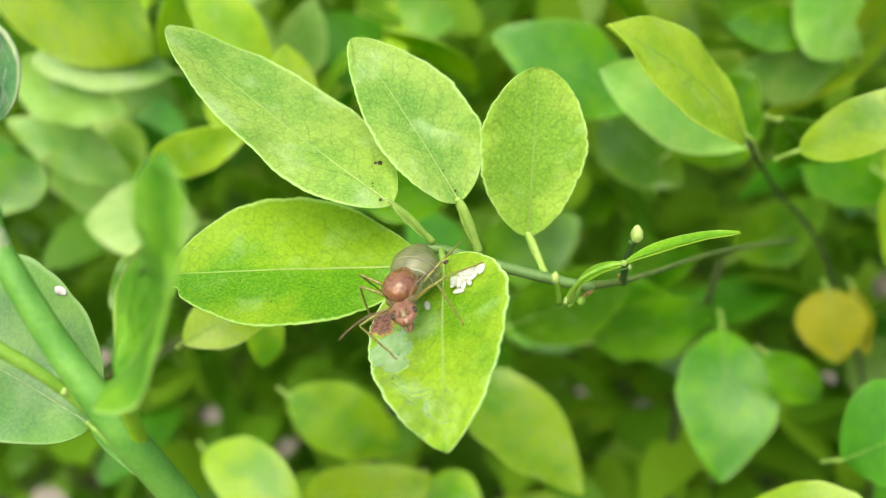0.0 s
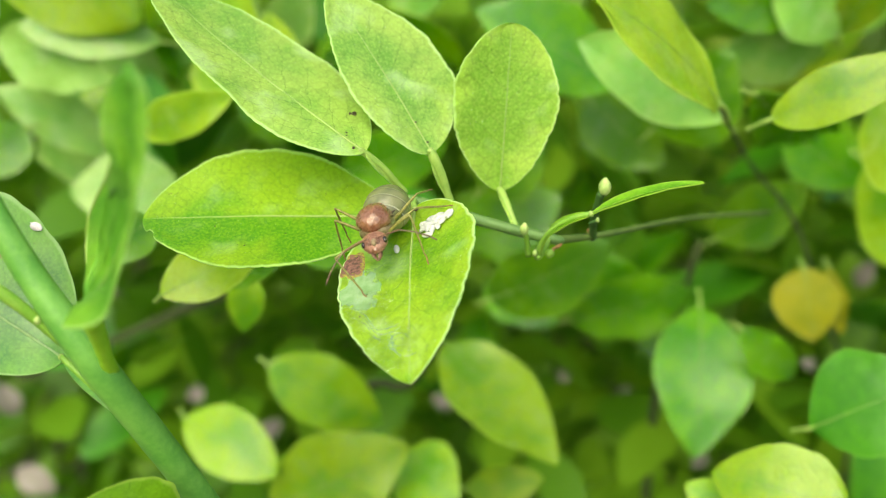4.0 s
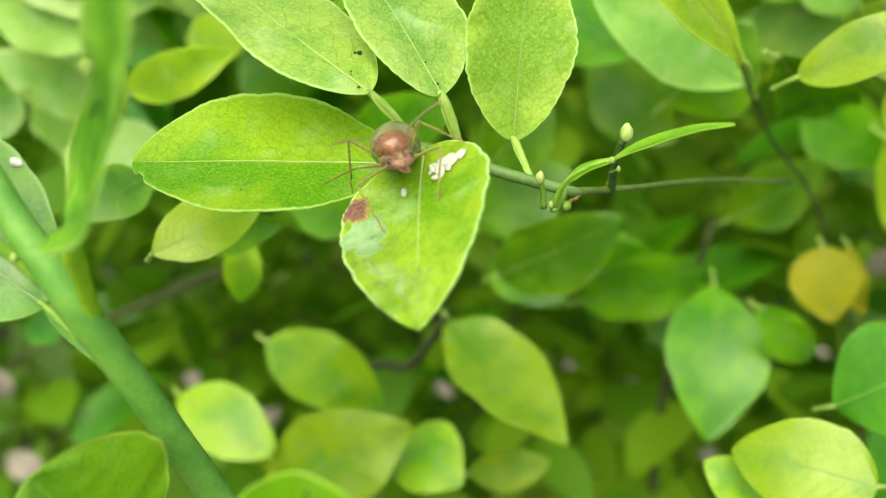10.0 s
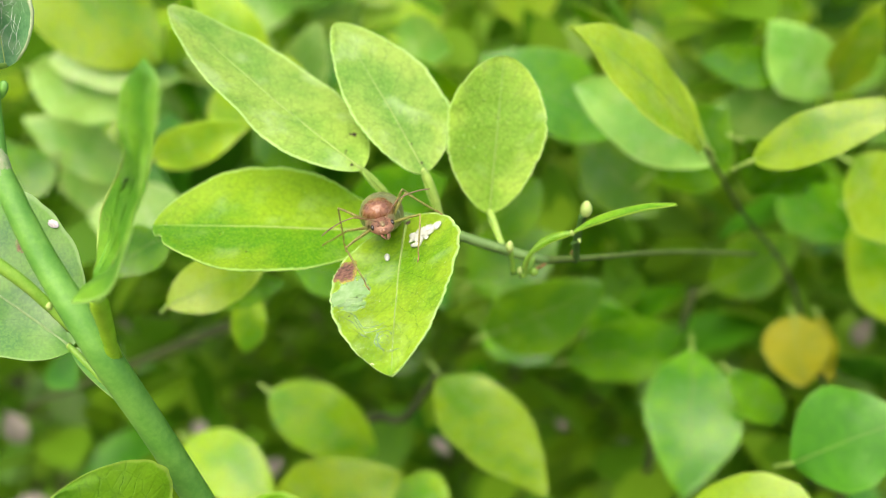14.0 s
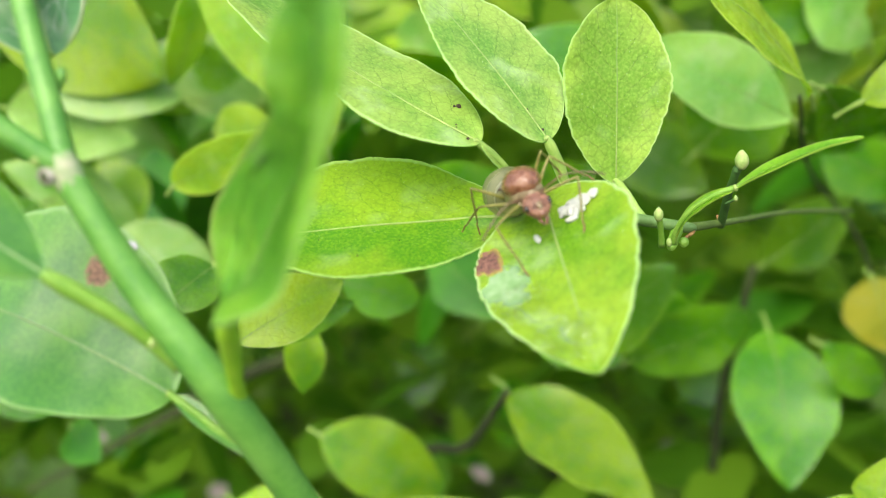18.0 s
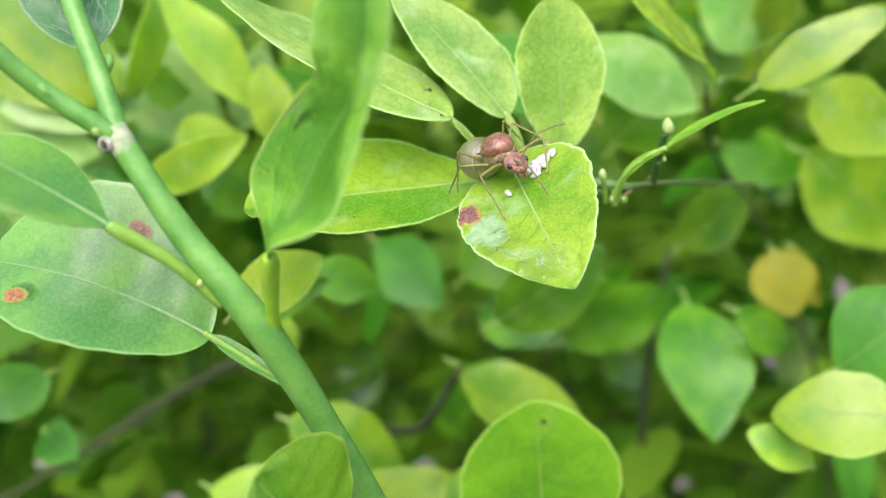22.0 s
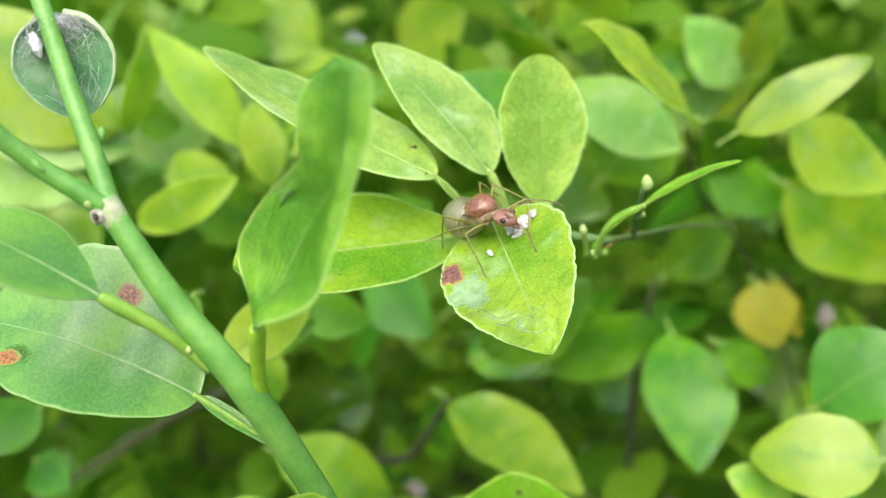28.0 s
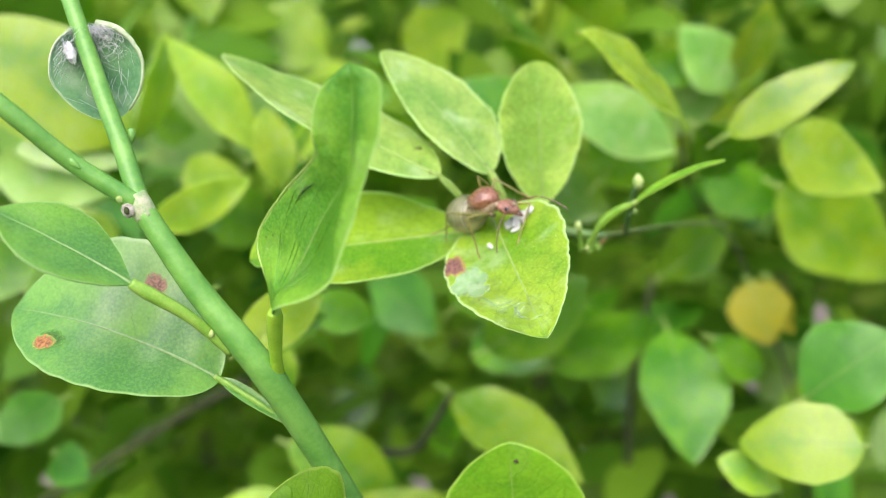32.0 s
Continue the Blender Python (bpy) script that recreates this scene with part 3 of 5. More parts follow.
def bush_leaf(tone, base, tip, normal, width, bend, fold):
    """One leaf of the bush with its petiole; places in millimetres."""
    k = len(bush_made)
    bush_made.append(tone)
    lf = Leaf(base, tip, normal, width, 0.46 + 0.05 * math.sin(k * 2.3), 0.76 + 0.10 * math.cos(k * 1.7), bend, fold, 0.045, teeth=0.012, lumps=0.09, skew=0.08 * math.sin(k * 1.3), seed=30 + k)
    back = Vector(base) - Vector(tip)
    add_leaf(bush, lf, BACK_LEAVES[tone], "", Vector(base) + back * 0.12 + Vector((0, 3, -1)), 0.6, rib=0.004, nu=8, nv=22, joint=False, vein=PETIOLE)


# some high leaves are toned paler as lit, some low ones darker as shaded
bush_leaf("l", (41.6, 146.2, 472.9), (17.3, 127.5, 490.7), (0.73, -0.43, 0.54), 18.1, 0.06, 0.05)
bush_leaf("p", (47.0, 168.0, 467.1), (20.0, 164.7, 480.9), (0.18, -0.98, 0.12), 14.2, 0.06, 0.08)
bush_leaf("y", (49.9, 146.5, 470.9), (70.8, 138.8, 482.3), (-0.48, -0.81, 0.34), 9.1, 0.06, 0.08)
bush_leaf("g", (71.7, 218.7, 483.3), (48.5, 206.8, 485.9), (0.46, -0.88, 0.11), 9.7, 0.06, 0.08)
bush_leaf("p", (81.4, 218.5, 478.8), (63.5, 210.4, 494.7), (0.23, -0.95, -0.23), 15.6, 0.06, 0.08)
bush_leaf("y", (81.8, 218.7, 479.5), (86.7, 208.6, 499.7), (-0.08, -0.90, -0.43), 10.7, 0.06, 0.08)
bush_leaf("p", (82.0, 228.0, 474.8), (54.2, 214.8, 473.9), (0.42, -0.87, -0.25), 15.7, 0.06, 0.08)
bush_leaf("l", (77.6, 183.7, 467.5), (85.5, 155.7, 456.4), (-0.90, -0.36, 0.26), 15.5, 0.06, 0.08)
bush_leaf("y", (89.3, 210.6, 452.1), (110.9, 194.6, 428.4), (-0.66, -0.74, -0.10), 25.3, 0.06, 0.08)
bush_leaf("g", (52.1, 167.7, 472.3), (77.9, 213.1, 457.5), (0.30, -0.45, -0.84), 14.9, 0.06, 0.08)
bush_leaf("g", (75.5, 227.7, 454.9), (94.2, 221.9, 444.9), (-0.31, -0.95, -0.03), 15.5, 0.06, 0.08)
bush_leaf("g", (32.2, 208.0, 467.6), (-0.3, 200.2, 483.7), (0.33, -0.92, 0.22), 18.9, 0.06, 0.08)
bush_leaf("g", (24.2, 232.5, 463.7), (45.3, 218.4, 447.5), (-0.48, -0.87, 0.13), 18.4, 0.06, 0.08)
bush_leaf("b", (-25.9, 250.5, 466.0), (-45.5, 244.2, 484.0), (0.29, -0.96, -0.02), 19.4, 0.06, 0.08)
bush_leaf("p", (-25.3, 236.3, 487.4), (-9.2, 226.0, 484.2), (-0.55, -0.82, -0.14), 13.1, 0.06, 0.08)
bush_leaf("g", (39.8, 205.8, 458.2), (54.4, 197.4, 476.1), (-0.29, -0.93, -0.20), 23.1, 0.06, 0.08)
bush_leaf("g", (5.8, 187.6, 423.0), (30.5, 183.2, 438.1), (-0.09, -0.99, -0.14), 16.8, 0.06, 0.08)
bush_leaf("g", (25.1, 211.9, 409.4), (52.5, 207.0, 421.1), (-0.11, -0.98, -0.14), 16.6, 0.06, 0.08)
bush_leaf("g", (60.6, 225.0, 428.1), (82.1, 225.5, 443.1), (0.08, -0.99, -0.08), 17.2, 0.06, 0.08)
bush_leaf("g", (53.1, 197.5, 420.0), (51.2, 177.3, 392.8), (-0.00, -0.80, 0.60), 21.7, 0.10, 0.08)
bush_leaf("g", (58.7, 181.8, 421.4), (71.7, 185.4, 409.7), (0.22, -0.97, -0.05), 9.6, 0.06, 0.08)
bush_leaf("w", (74.2, 195.9, 430.9), (77.4, 192.5, 415.3), (-0.42, -0.90, 0.11), 14.6, 0.06, 0.08)
bush_leaf("w", (80.7, 199.5, 430.4), (83.9, 194.4, 416.6), (-0.78, -0.62, 0.05), 6.9, 0.06, 0.08)
bush_leaf("b", (62.9, 145.3, 418.0), (78.5, 139.5, 430.7), (-0.57, -0.73, 0.37), 18.2, 0.06, 0.08)
bush_leaf("y", (61.4, 120.8, 417.7), (43.4, 130.4, 417.0), (-0.39, -0.69, 0.61), 14.5, 0.06, 0.08)
bush_leaf("y", (50.6, 130.1, 407.0), (40.0, 132.2, 413.6), (0.05, -0.93, 0.37), 7.9, 0.06, 0.08)
bush_leaf("y", (-3.8, 179.7, 415.6), (21.3, 161.5, 398.7), (0.17, -0.53, 0.83), 18.9, 0.05, 0.08)
bush_leaf("y", (-41.3, 178.5, 408.2), (-18.1, 187.0, 391.5), (0.48, -0.84, 0.24), 15.8, 0.06, 0.08)
bush_leaf("y", (-57.9, 170.5, 398.6), (-35.5, 160.8, 392.4), (-0.15, -0.75, 0.64), 14.2, 0.06, 0.08)
bush_leaf("y", (-37.6, 163.7, 382.8), (-8.8, 165.3, 398.5), (-0.07, -0.97, 0.22), 20.8, 0.06, 0.08)
bush_leaf("y", (-10.3, 173.8, 392.4), (1.6, 162.6, 387.4), (-0.40, -0.69, 0.60), 15.7, 0.06, 0.08)
bush_leaf("o", (1.8, 185.5, 376.5), (19.6, 183.2, 382.1), (-0.21, -0.93, 0.30), 9.2, 0.06, 0.08)
bush_leaf("g", (-44.6, 148.6, 439.5), (-27.7, 141.2, 445.3), (-0.35, -0.93, -0.15), 7.4, 0.06, 0.08)
bush_leaf("y", (-38.4, 156.2, 438.5), (-39.8, 156.0, 425.5), (0.01, -1.00, 0.01), 7.3, 0.06, 0.08)
bush_leaf("g", (-33.2, 165.5, 442.5), (-19.5, 171.9, 437.0), (0.46, -0.88, 0.12), 9.7, 0.06, 0.08)
bush_leaf("g", (-46.5, 133.7, 453.4), (-52.9, 124.4, 448.8), (0.38, -0.61, 0.70), 9.1, 0.06, 0.08)
bush_leaf("g", (-26.1, 182.2, 450.7), (-3.7, 176.0, 459.7), (-0.22, -0.97, -0.12), 12.7, 0.06, 0.08)
bush_leaf("g", (2.9, 191.2, 446.3), (15.5, 190.6, 458.5), (-0.00, -1.00, -0.04), 15.9, 0.06, 0.08)
bush_leaf("g", (0.4, 201.9, 430.3), (20.5, 202.0, 443.3), (-0.12, -0.98, 0.19), 18.1, 0.06, 0.08)
bush_leaf("p", (-64.4, 187.7, 476.0), (-91.6, 181.2, 478.6), (0.25, -0.89, 0.38), 11.6, 0.06, 0.08)
bush_leaf("p", (-113.0, 227.4, 480.2), (-82.0, 221.2, 486.3), (-0.15, -0.96, -0.23), 18.1, 0.06, 0.08)
bush_leaf("l", (-40.3, 174.8, 474.4), (-55.6, 170.1, 498.7), (0.46, -0.88, 0.12), 11.1, 0.06, 0.08)
bush_leaf("l", (-66.7, 187.9, 477.7), (-57.9, 185.9, 500.7), (0.77, -0.54, -0.34), 9.9, 0.06, 0.08)
bush_leaf("l", (-59.9, 161.2, 462.0), (-40.6, 158.9, 470.0), (-0.01, -0.96, -0.27), 8.6, 0.06, 0.08)
bush_leaf("p", (-80.0, 199.0, 449.1), (-104.2, 191.6, 464.7), (0.47, -0.81, 0.35), 12.0, 0.06, 0.08)
bush_leaf("p", (-63.4, 192.7, 442.1), (-86.6, 186.1, 443.3), (0.27, -0.86, 0.44), 17.5, 0.06, 0.08)
bush_leaf("g", (-94.1, 184.7, 457.1), (-102.8, 176.0, 448.2), (0.42, -0.82, 0.39), 11.9, 0.06, 0.08)
bush_leaf("l", (-35.9, 178.1, 465.8), (-38.4, 176.1, 483.2), (0.45, -0.89, -0.04), 9.7, 0.06, 0.08)
bush_leaf("p", (-84.9, 197.9, 497.5), (-78.1, 182.9, 472.4), (0.20, -0.82, 0.54), 17.8, 0.06, 0.08)
bush_leaf("l", (-59.6, 190.9, 469.1), (-45.5, 184.7, 469.6), (-0.41, -0.91, 0.05), 10.8, 0.06, 0.08)
bush_leaf("p", (-56.9, 240.2, 474.1), (-83.9, 231.4, 485.7), (0.34, -0.94, 0.07), 21.4, 0.06, 0.08)
bush_leaf("p", (-48.8, 218.5, 469.9), (-41.6, 219.9, 489.3), (0.50, -0.86, -0.12), 12.7, 0.06, 0.08)
bush_leaf("g", (-72.6, 224.9, 483.0), (-58.6, 212.9, 479.4), (-0.66, -0.74, -0.10), 11.7, 0.06, 0.08)
bush_leaf("l", (-90.3, 207.8, 462.8), (-82.7, 203.7, 447.9), (0.16, -0.93, 0.34), 14.6, 0.06, 0.08)
bush_leaf("p", (-50.2, 271.1, 497.2), (-67.9, 270.0, 511.4), (0.16, -0.98, 0.13), 23.6, 0.06, 0.08)
bush_leaf("l", (-26.9, 274.2, 497.4), (-47.1, 273.3, 511.9), (0.11, -0.99, 0.10), 22.3, 0.06, 0.08)
bush_leaf("p", (-67.7, 261.5, 460.9), (-86.1, 261.0, 478.8), (0.25, -0.94, 0.23), 24.8, 0.06, 0.08)
bush_leaf("l", (-18.5, 275.3, 478.1), (-40.7, 275.0, 495.1), (0.01, -1.00, 0.00), 25.8, 0.06, 0.08)
bush_leaf("p", (-90.1, 252.4, 455.7), (-104.4, 245.9, 470.1), (0.49, -0.86, 0.10), 18.9, 0.06, 0.08)
bush_leaf("l", (-2.8, 277.2, 497.5), (18.3, 271.9, 507.4), (-0.11, -0.96, -0.27), 20.9, 0.06, 0.08)
bush_leaf("g", (-49.9, 247.3, 446.4), (-64.0, 241.1, 462.5), (0.44, -0.90, 0.04), 18.9, 0.06, 0.08)
bush_leaf("l", (45.7, 272.9, 497.3), (64.1, 267.6, 505.6), (-0.17, -0.96, -0.22), 19.2, 0.06, 0.08)
bush_leaf("y", (86.6, 278.2, 489.5), (72.1, 276.9, 504.4), (-0.03, -0.99, -0.11), 21.7, 0.06, 0.08)
bush_leaf("p", (-106.6, 211.6, 445.4), (-88.2, 209.3, 450.5), (-0.10, -0.99, -0.09), 16.5, 0.06, 0.08)
bush_leaf("b", (-88.2, 175.9, 425.1), (-98.4, 165.8, 420.5), (0.47, -0.71, 0.52), 11.4, 0.06, 0.08)
bush_leaf("b", (-94.2, 184.1, 410.3), (-84.0, 172.6, 407.6), (-0.46, -0.56, 0.69), 9.6, 0.06, 0.08)
bush_leaf("b", (-19.3, 218.0, 439.2), (-4.5, 203.9, 423.6), (-0.40, -0.84, 0.37), 15.6, 0.06, 0.08)
bush_leaf("g", (44.6, 221.8, 404.5), (32.0, 216.3, 425.7), (0.20, -0.97, -0.14), 16.6, 0.06, 0.08)
bush_leaf("g", (5.6, 207.8, 421.6), (21.1, 195.1, 415.0), (-0.25, -0.67, 0.69), 16.0, 0.06, 0.08)

bush_leaf("y", (-100.0, 186.0, 506.0), (-66.5, 182.0, 479.5), (0.30, -0.92, -0.22), 25.0, 0.06, 0.06)
bush_leaf("p", (-99.0, 187.0, 476.0), (-73.0, 183.0, 468.0), (0.2, -0.95, -0.08), 14.0, 0.06, 0.08)
bush_leaf("l", (-41.0, 121.0, 445.6), (-27.8, 130.0, 451.2), (0.35, -0.75, 0.55), 9.0, 0.05, 0.10)

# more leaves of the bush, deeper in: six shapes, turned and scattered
deep_rng = random.Random(77)
shapes = [Leaf((0, 0, 0), (0, 30, 0), (0, 0, 1), 14 + k, 0.45 + 0.02 * k, 0.6 + 0.03 * k, 0.05, 0.08, 0.03, teeth=0.008, seed=90 + k).mesh(6, 14) for k in range(6)]
toned = {}
for k in range(170):
    x, y, z = deep_rng.uniform(-0.15, 0.17), deep_rng.uniform(0.225, 0.33), deep_rng.uniform(0.34, 0.56)
    x *= y / 0.225
    # shade put into the tone: bright leaves above, only dark greens below
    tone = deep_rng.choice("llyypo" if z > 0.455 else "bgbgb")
    if z < 0.43 and k % 2:
        continue
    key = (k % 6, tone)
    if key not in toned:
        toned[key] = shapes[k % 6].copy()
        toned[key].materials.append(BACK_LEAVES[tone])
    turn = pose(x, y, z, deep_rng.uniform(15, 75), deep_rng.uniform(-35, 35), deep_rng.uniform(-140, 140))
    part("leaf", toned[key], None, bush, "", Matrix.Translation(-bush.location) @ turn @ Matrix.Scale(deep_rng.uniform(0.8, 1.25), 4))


def fill_mesh(count, box, seed, size=(18, 34)):
    """Far leaves, each a bent blade of its own, joined."""
    rng = random.Random(seed)
    verts, faces, uvs = [], [], []
    for k in range(count):
        for attempt in range(12):
            c = Vector([rng.uniform(a, b) for a, b in box])
            q = Vector([(2 * p - a - b) / (b - a) for p, (a, b) in zip(c, box)])
            if q.x ** 2 + min(q.y, 0.0) ** 2 > 1.3 or max(q.z, 0.0) ** 2 + min(q.y, 0.0) ** 2 > 1.45:
                continue
            q.y, q.z = max(q.y, 0.0), max(q.z, 0.0)
            if abs(q.x) ** 3 + q.y ** 3 + q.z ** 4 < 0.72 + 0.55 * noise.noise(Vector((c.x * 3.1, c.y * 3.1, c.z * 3.1)) / (box[0][1] - box[0][0]) * 2):
                break
        m = Euler((rng.uniform(-0.9, 0.9) + 0.7, rng.uniform(-0.8, 0.8), rng.uniform(0, 6.28))).to_matrix()
        length = rng.uniform(*size) * MM
        wide = length * rng.uniform(0.24, 0.32)
        first = len(verts)
        for j, v in enumerate((0.0, 0.15, 0.4, 0.65, 0.88, 1.0)):
            h = wide * max(0.02, math.sin(math.pi * v) ** 0.7)
            droop = -0.18 * length * v * v
            for u in (-1, 0, 1):
                verts.append(c + m @ Vector((u * h, v * length, droop + 0.15 * h * abs(u))))
                uvs.append(((u + 1) / 2, v))
        for j in range(5):
            for i in range(2):
                a = first + j * 3 + i
                faces.append((a, a + 1, a + 4, a + 3))
    return mesh_of("far_foliage", verts, faces, uvs)


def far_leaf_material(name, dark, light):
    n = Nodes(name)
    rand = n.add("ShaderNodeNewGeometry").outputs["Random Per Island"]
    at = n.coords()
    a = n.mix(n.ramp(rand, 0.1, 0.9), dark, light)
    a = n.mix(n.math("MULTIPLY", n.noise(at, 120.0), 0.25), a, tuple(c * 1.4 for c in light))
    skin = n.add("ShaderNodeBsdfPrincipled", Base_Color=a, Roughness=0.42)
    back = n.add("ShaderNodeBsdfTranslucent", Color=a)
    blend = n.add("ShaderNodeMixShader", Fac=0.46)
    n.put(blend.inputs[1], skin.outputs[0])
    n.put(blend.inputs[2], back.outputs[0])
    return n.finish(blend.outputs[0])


# same leaves in two colours: a lit tone, and one darkened as deep shade
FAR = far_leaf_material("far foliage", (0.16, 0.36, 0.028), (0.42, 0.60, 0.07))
DEEP_SHADE = far_leaf_material("deep foliage toned as shade", (0.07, 0.22, 0.012), (0.18, 0.36, 0.02))
tagged(part("far_foliage", fill_mesh(2900, ((-0.32, 0.38), (0.235, 0.42), (0.14, 0.60)), 5), DEEP_SHADE), "blurred mass of lime leaves behind the bush", "foliage", kind="stuff")
tagged(part("far_foliage", fill_mesh(6800, ((-1.0, 1.1), (0.40, 1.2), (0.02, 0.56)), 6, (24, 45)), DEEP_SHADE), "distant mass of green leaves", "foliage", kind="stuff")
tagged(part("far_foliage", fill_mesh(4200, ((-1.0, 1.1), (0.40, 1.2), (0.30, 0.95)), 8, (24, 45)), FAR), "distant mass of green leaves in the lit tone", "foliage", kind="stuff")
tagged(part("far_foliage", fill_mesh(8200, ((-3.0, 3.2), (1.1, 3.0), (0.0, 1.9)), 7, (80, 140)), FAR), "distant hedge of green leaves", "foliage", kind="stuff")
tagged(part("far_foliage", fill_mesh(7600, ((-6.0, 6.2), (3.0, 6.0), (0.0, 3.8)), 9, (200, 320)), FAR), "far off tree foliage", "foliage", kind="stuff")

# ---- eggs, scar and wet film on the leaf ----
EGG = plain_material("egg", (0.60, 0.64, 0.56), (0.78, 0.81, 0.75), 900, 0.30, 0.1, weight=0.3, coat=0.4)
to_leaf = L5.m.inverted()


def on_leaf(p, lift=0.0):
    """The point of the leaf's upper face below a place (mm), with its u and v."""
    q = to_leaf @ vec(p)
    v = min(max(q.y / L5.length, 0.02), 0.98)
    u = q.x / max(L5.half(v, 1 if q.x >= 0 else -1), 1e-6)
    return L5.m @ L5.spot(u, v, lift), u, v


egg_mesh = blob("egg", (0.00036, 0.00072, 0.00026), 10, 12)
egg_rng = random.Random(4)
spots = [(-0.2, 98.9, 464.4, 10), (0.3, 98.3, 464.3, 70), (0.9, 99.4, 465.2, 95), (1.0, 98.6, 464.9, 30), (1.2, 97.7, 464.3, -20), (0.7, 97.2, 463.7, 80), (1.7, 98.5, 465.2, 120),
         (1.8, 97.6, 464.7, 15), (2.4, 98.0, 465.2, -35), (2.9, 98.5, 465.7, -50), (3.3, 98.2, 465.8, -25), (2.2, 98.9, 465.6, 60), (1.3, 98.9, 465.0, -65),
         (0.4, 98.8, 464.6, 40), (0.7, 98.1, 464.3, -10), (1.5, 98.1, 464.8, 75), (1.9, 98.2, 465.1, -10), (0.9, 99.0, 464.9, 5), (1.5, 99.0, 465.3, 25), (2.5, 98.5, 465.5, 100), (1.2, 98.3, 464.8, 110), (0.0, 98.6, 464.3, 130)]
for k, (x, y, z, turn) in enumerate(spots):
    place, u, v = on_leaf((x, y, z), 0.00026 + (0.00022 if k in (6, 3, 12, 14, 15, 20) else 0.0))
    ob = part("ant_egg", egg_mesh, EGG, None, "glossy white oval egg in a cluster on the leaf")
    tagged(ob, category="egg", group="eggs laid on the leaf")
    ob.matrix_basis = Matrix.Translation(place) @ L5.m.to_3x3().to_4x4() @ pose(0, 0, 0, egg_rng.uniform(-14, 14), 0, turn)
place, u, v = on_leaf((-2.85, 97.25, 461.9), 0.00026)
ob = part("ant_egg", egg_mesh, EGG, None, "single glossy white egg lying apart on the leaf")
tagged(ob, category="egg", group="eggs laid on the leaf")
ob.matrix_basis = Matrix.Translation(place) @ L5.m.to_3x3().to_4x4() @ pose(0, 0, 0, 0, 0, 12)


def patch_mesh(name, centre, reach, seed, lift, ragged=0.35, rings=10, sides=36, dome=0.0, ripple=0.0, square=0.0):
    """A patch that hugs the leaf: centre and reach in metres of the leaf's own x, y."""
    verts, faces, uvs = [], [], []
    for i in range(rings + 1):
        for k in range(sides):
            a = 2 * math.pi * k / sides
            r = (i / rings) * (1 + ragged * noise.noise(Vector((math.cos(a) * 1.7, math.sin(a) * 1.7, seed))) + 0.5 * ragged * noise.noise(Vector((math.cos(a) * 5, math.sin(a) * 5, seed + 3))))
            r *= max(abs(math.cos(a)), abs(math.sin(a))) ** -square
            x, y = centre[0] + reach[0] * r * math.cos(a), centre[1] + reach[1] * r * math.sin(a)
            v = min(max(y / L5.length, 0.03), 0.975)
            u = min(max(x / max(L5.half(v, 1 if x >= 0 else -1), 1e-6), -0.975), 0.975)
            p = L5.spot(u, v)
            up = lift * (1 if i < rings else 0.15) + dome * (1 - (i / rings) ** 2)
            if ripple:
                up += ripple * noise.noise(Vector((x * 900, y * 1500, seed))) * (1 if i < rings else 0)
            verts.append(p + Vector((0, 0, up)))
            uvs.append((0.5 + 0.5 * r * math.cos(a), i / rings))
    for i in range(rings):
        for k in range(sides):
            j = (k + 1) % sides
            faces.append((i * sides + k, i * sides + j, (i + 1) * sides + j, (i + 1) * sides + k)[::-1])
    return mesh_of(name, verts, faces, uvs)


def scar_material(name, core, rim):
    n = Nodes(name)
    at = n.coords()
    uv = n.add("ShaderNodeSeparateXYZ", Vector=n.add("ShaderNodeUVMap").outputs[0])
    rough = n.noise(at, 2600.0, 4.0)
    far = n.math("ADD", uv.outputs[1], n.math("MULTIPLY", n.math("SUBTRACT", rough, 0.5), 1.5))
    colour = n.mix(n.ramp(rough, 0.35, 0.65), core, tuple(c * 0.35 for c in core))
    colour = n.mix(n.ramp(far, 0.70, 1.05), colour, rim)
    normal = n.bump(rough, 1.0, 0.0003)
    return n.finish(n.add("ShaderNodeBsdfPrincipled", Base_Color=colour, Roughness=0.7, Normal=normal).outputs[0])


SCAR = scar_material("brown scar", (0.25, 0.115, 0.085), (0.40, 0.36, 0.05))
RUST = scar_material("rusty spot", (0.38, 0.22, 0.14), (0.26, 0.40, 0.12))
scar_at = to_leaf @ vec((-8.05, 96.9, 459.8))
part("scar", patch_mesh("scar", (scar_at.x, scar_at.y), (0.00150, 0.0019), 2, 0.00010, 0.3, 16, 60, square=0.6), SCAR, leaf_ant, "purplish brown scar with a yellow rim")


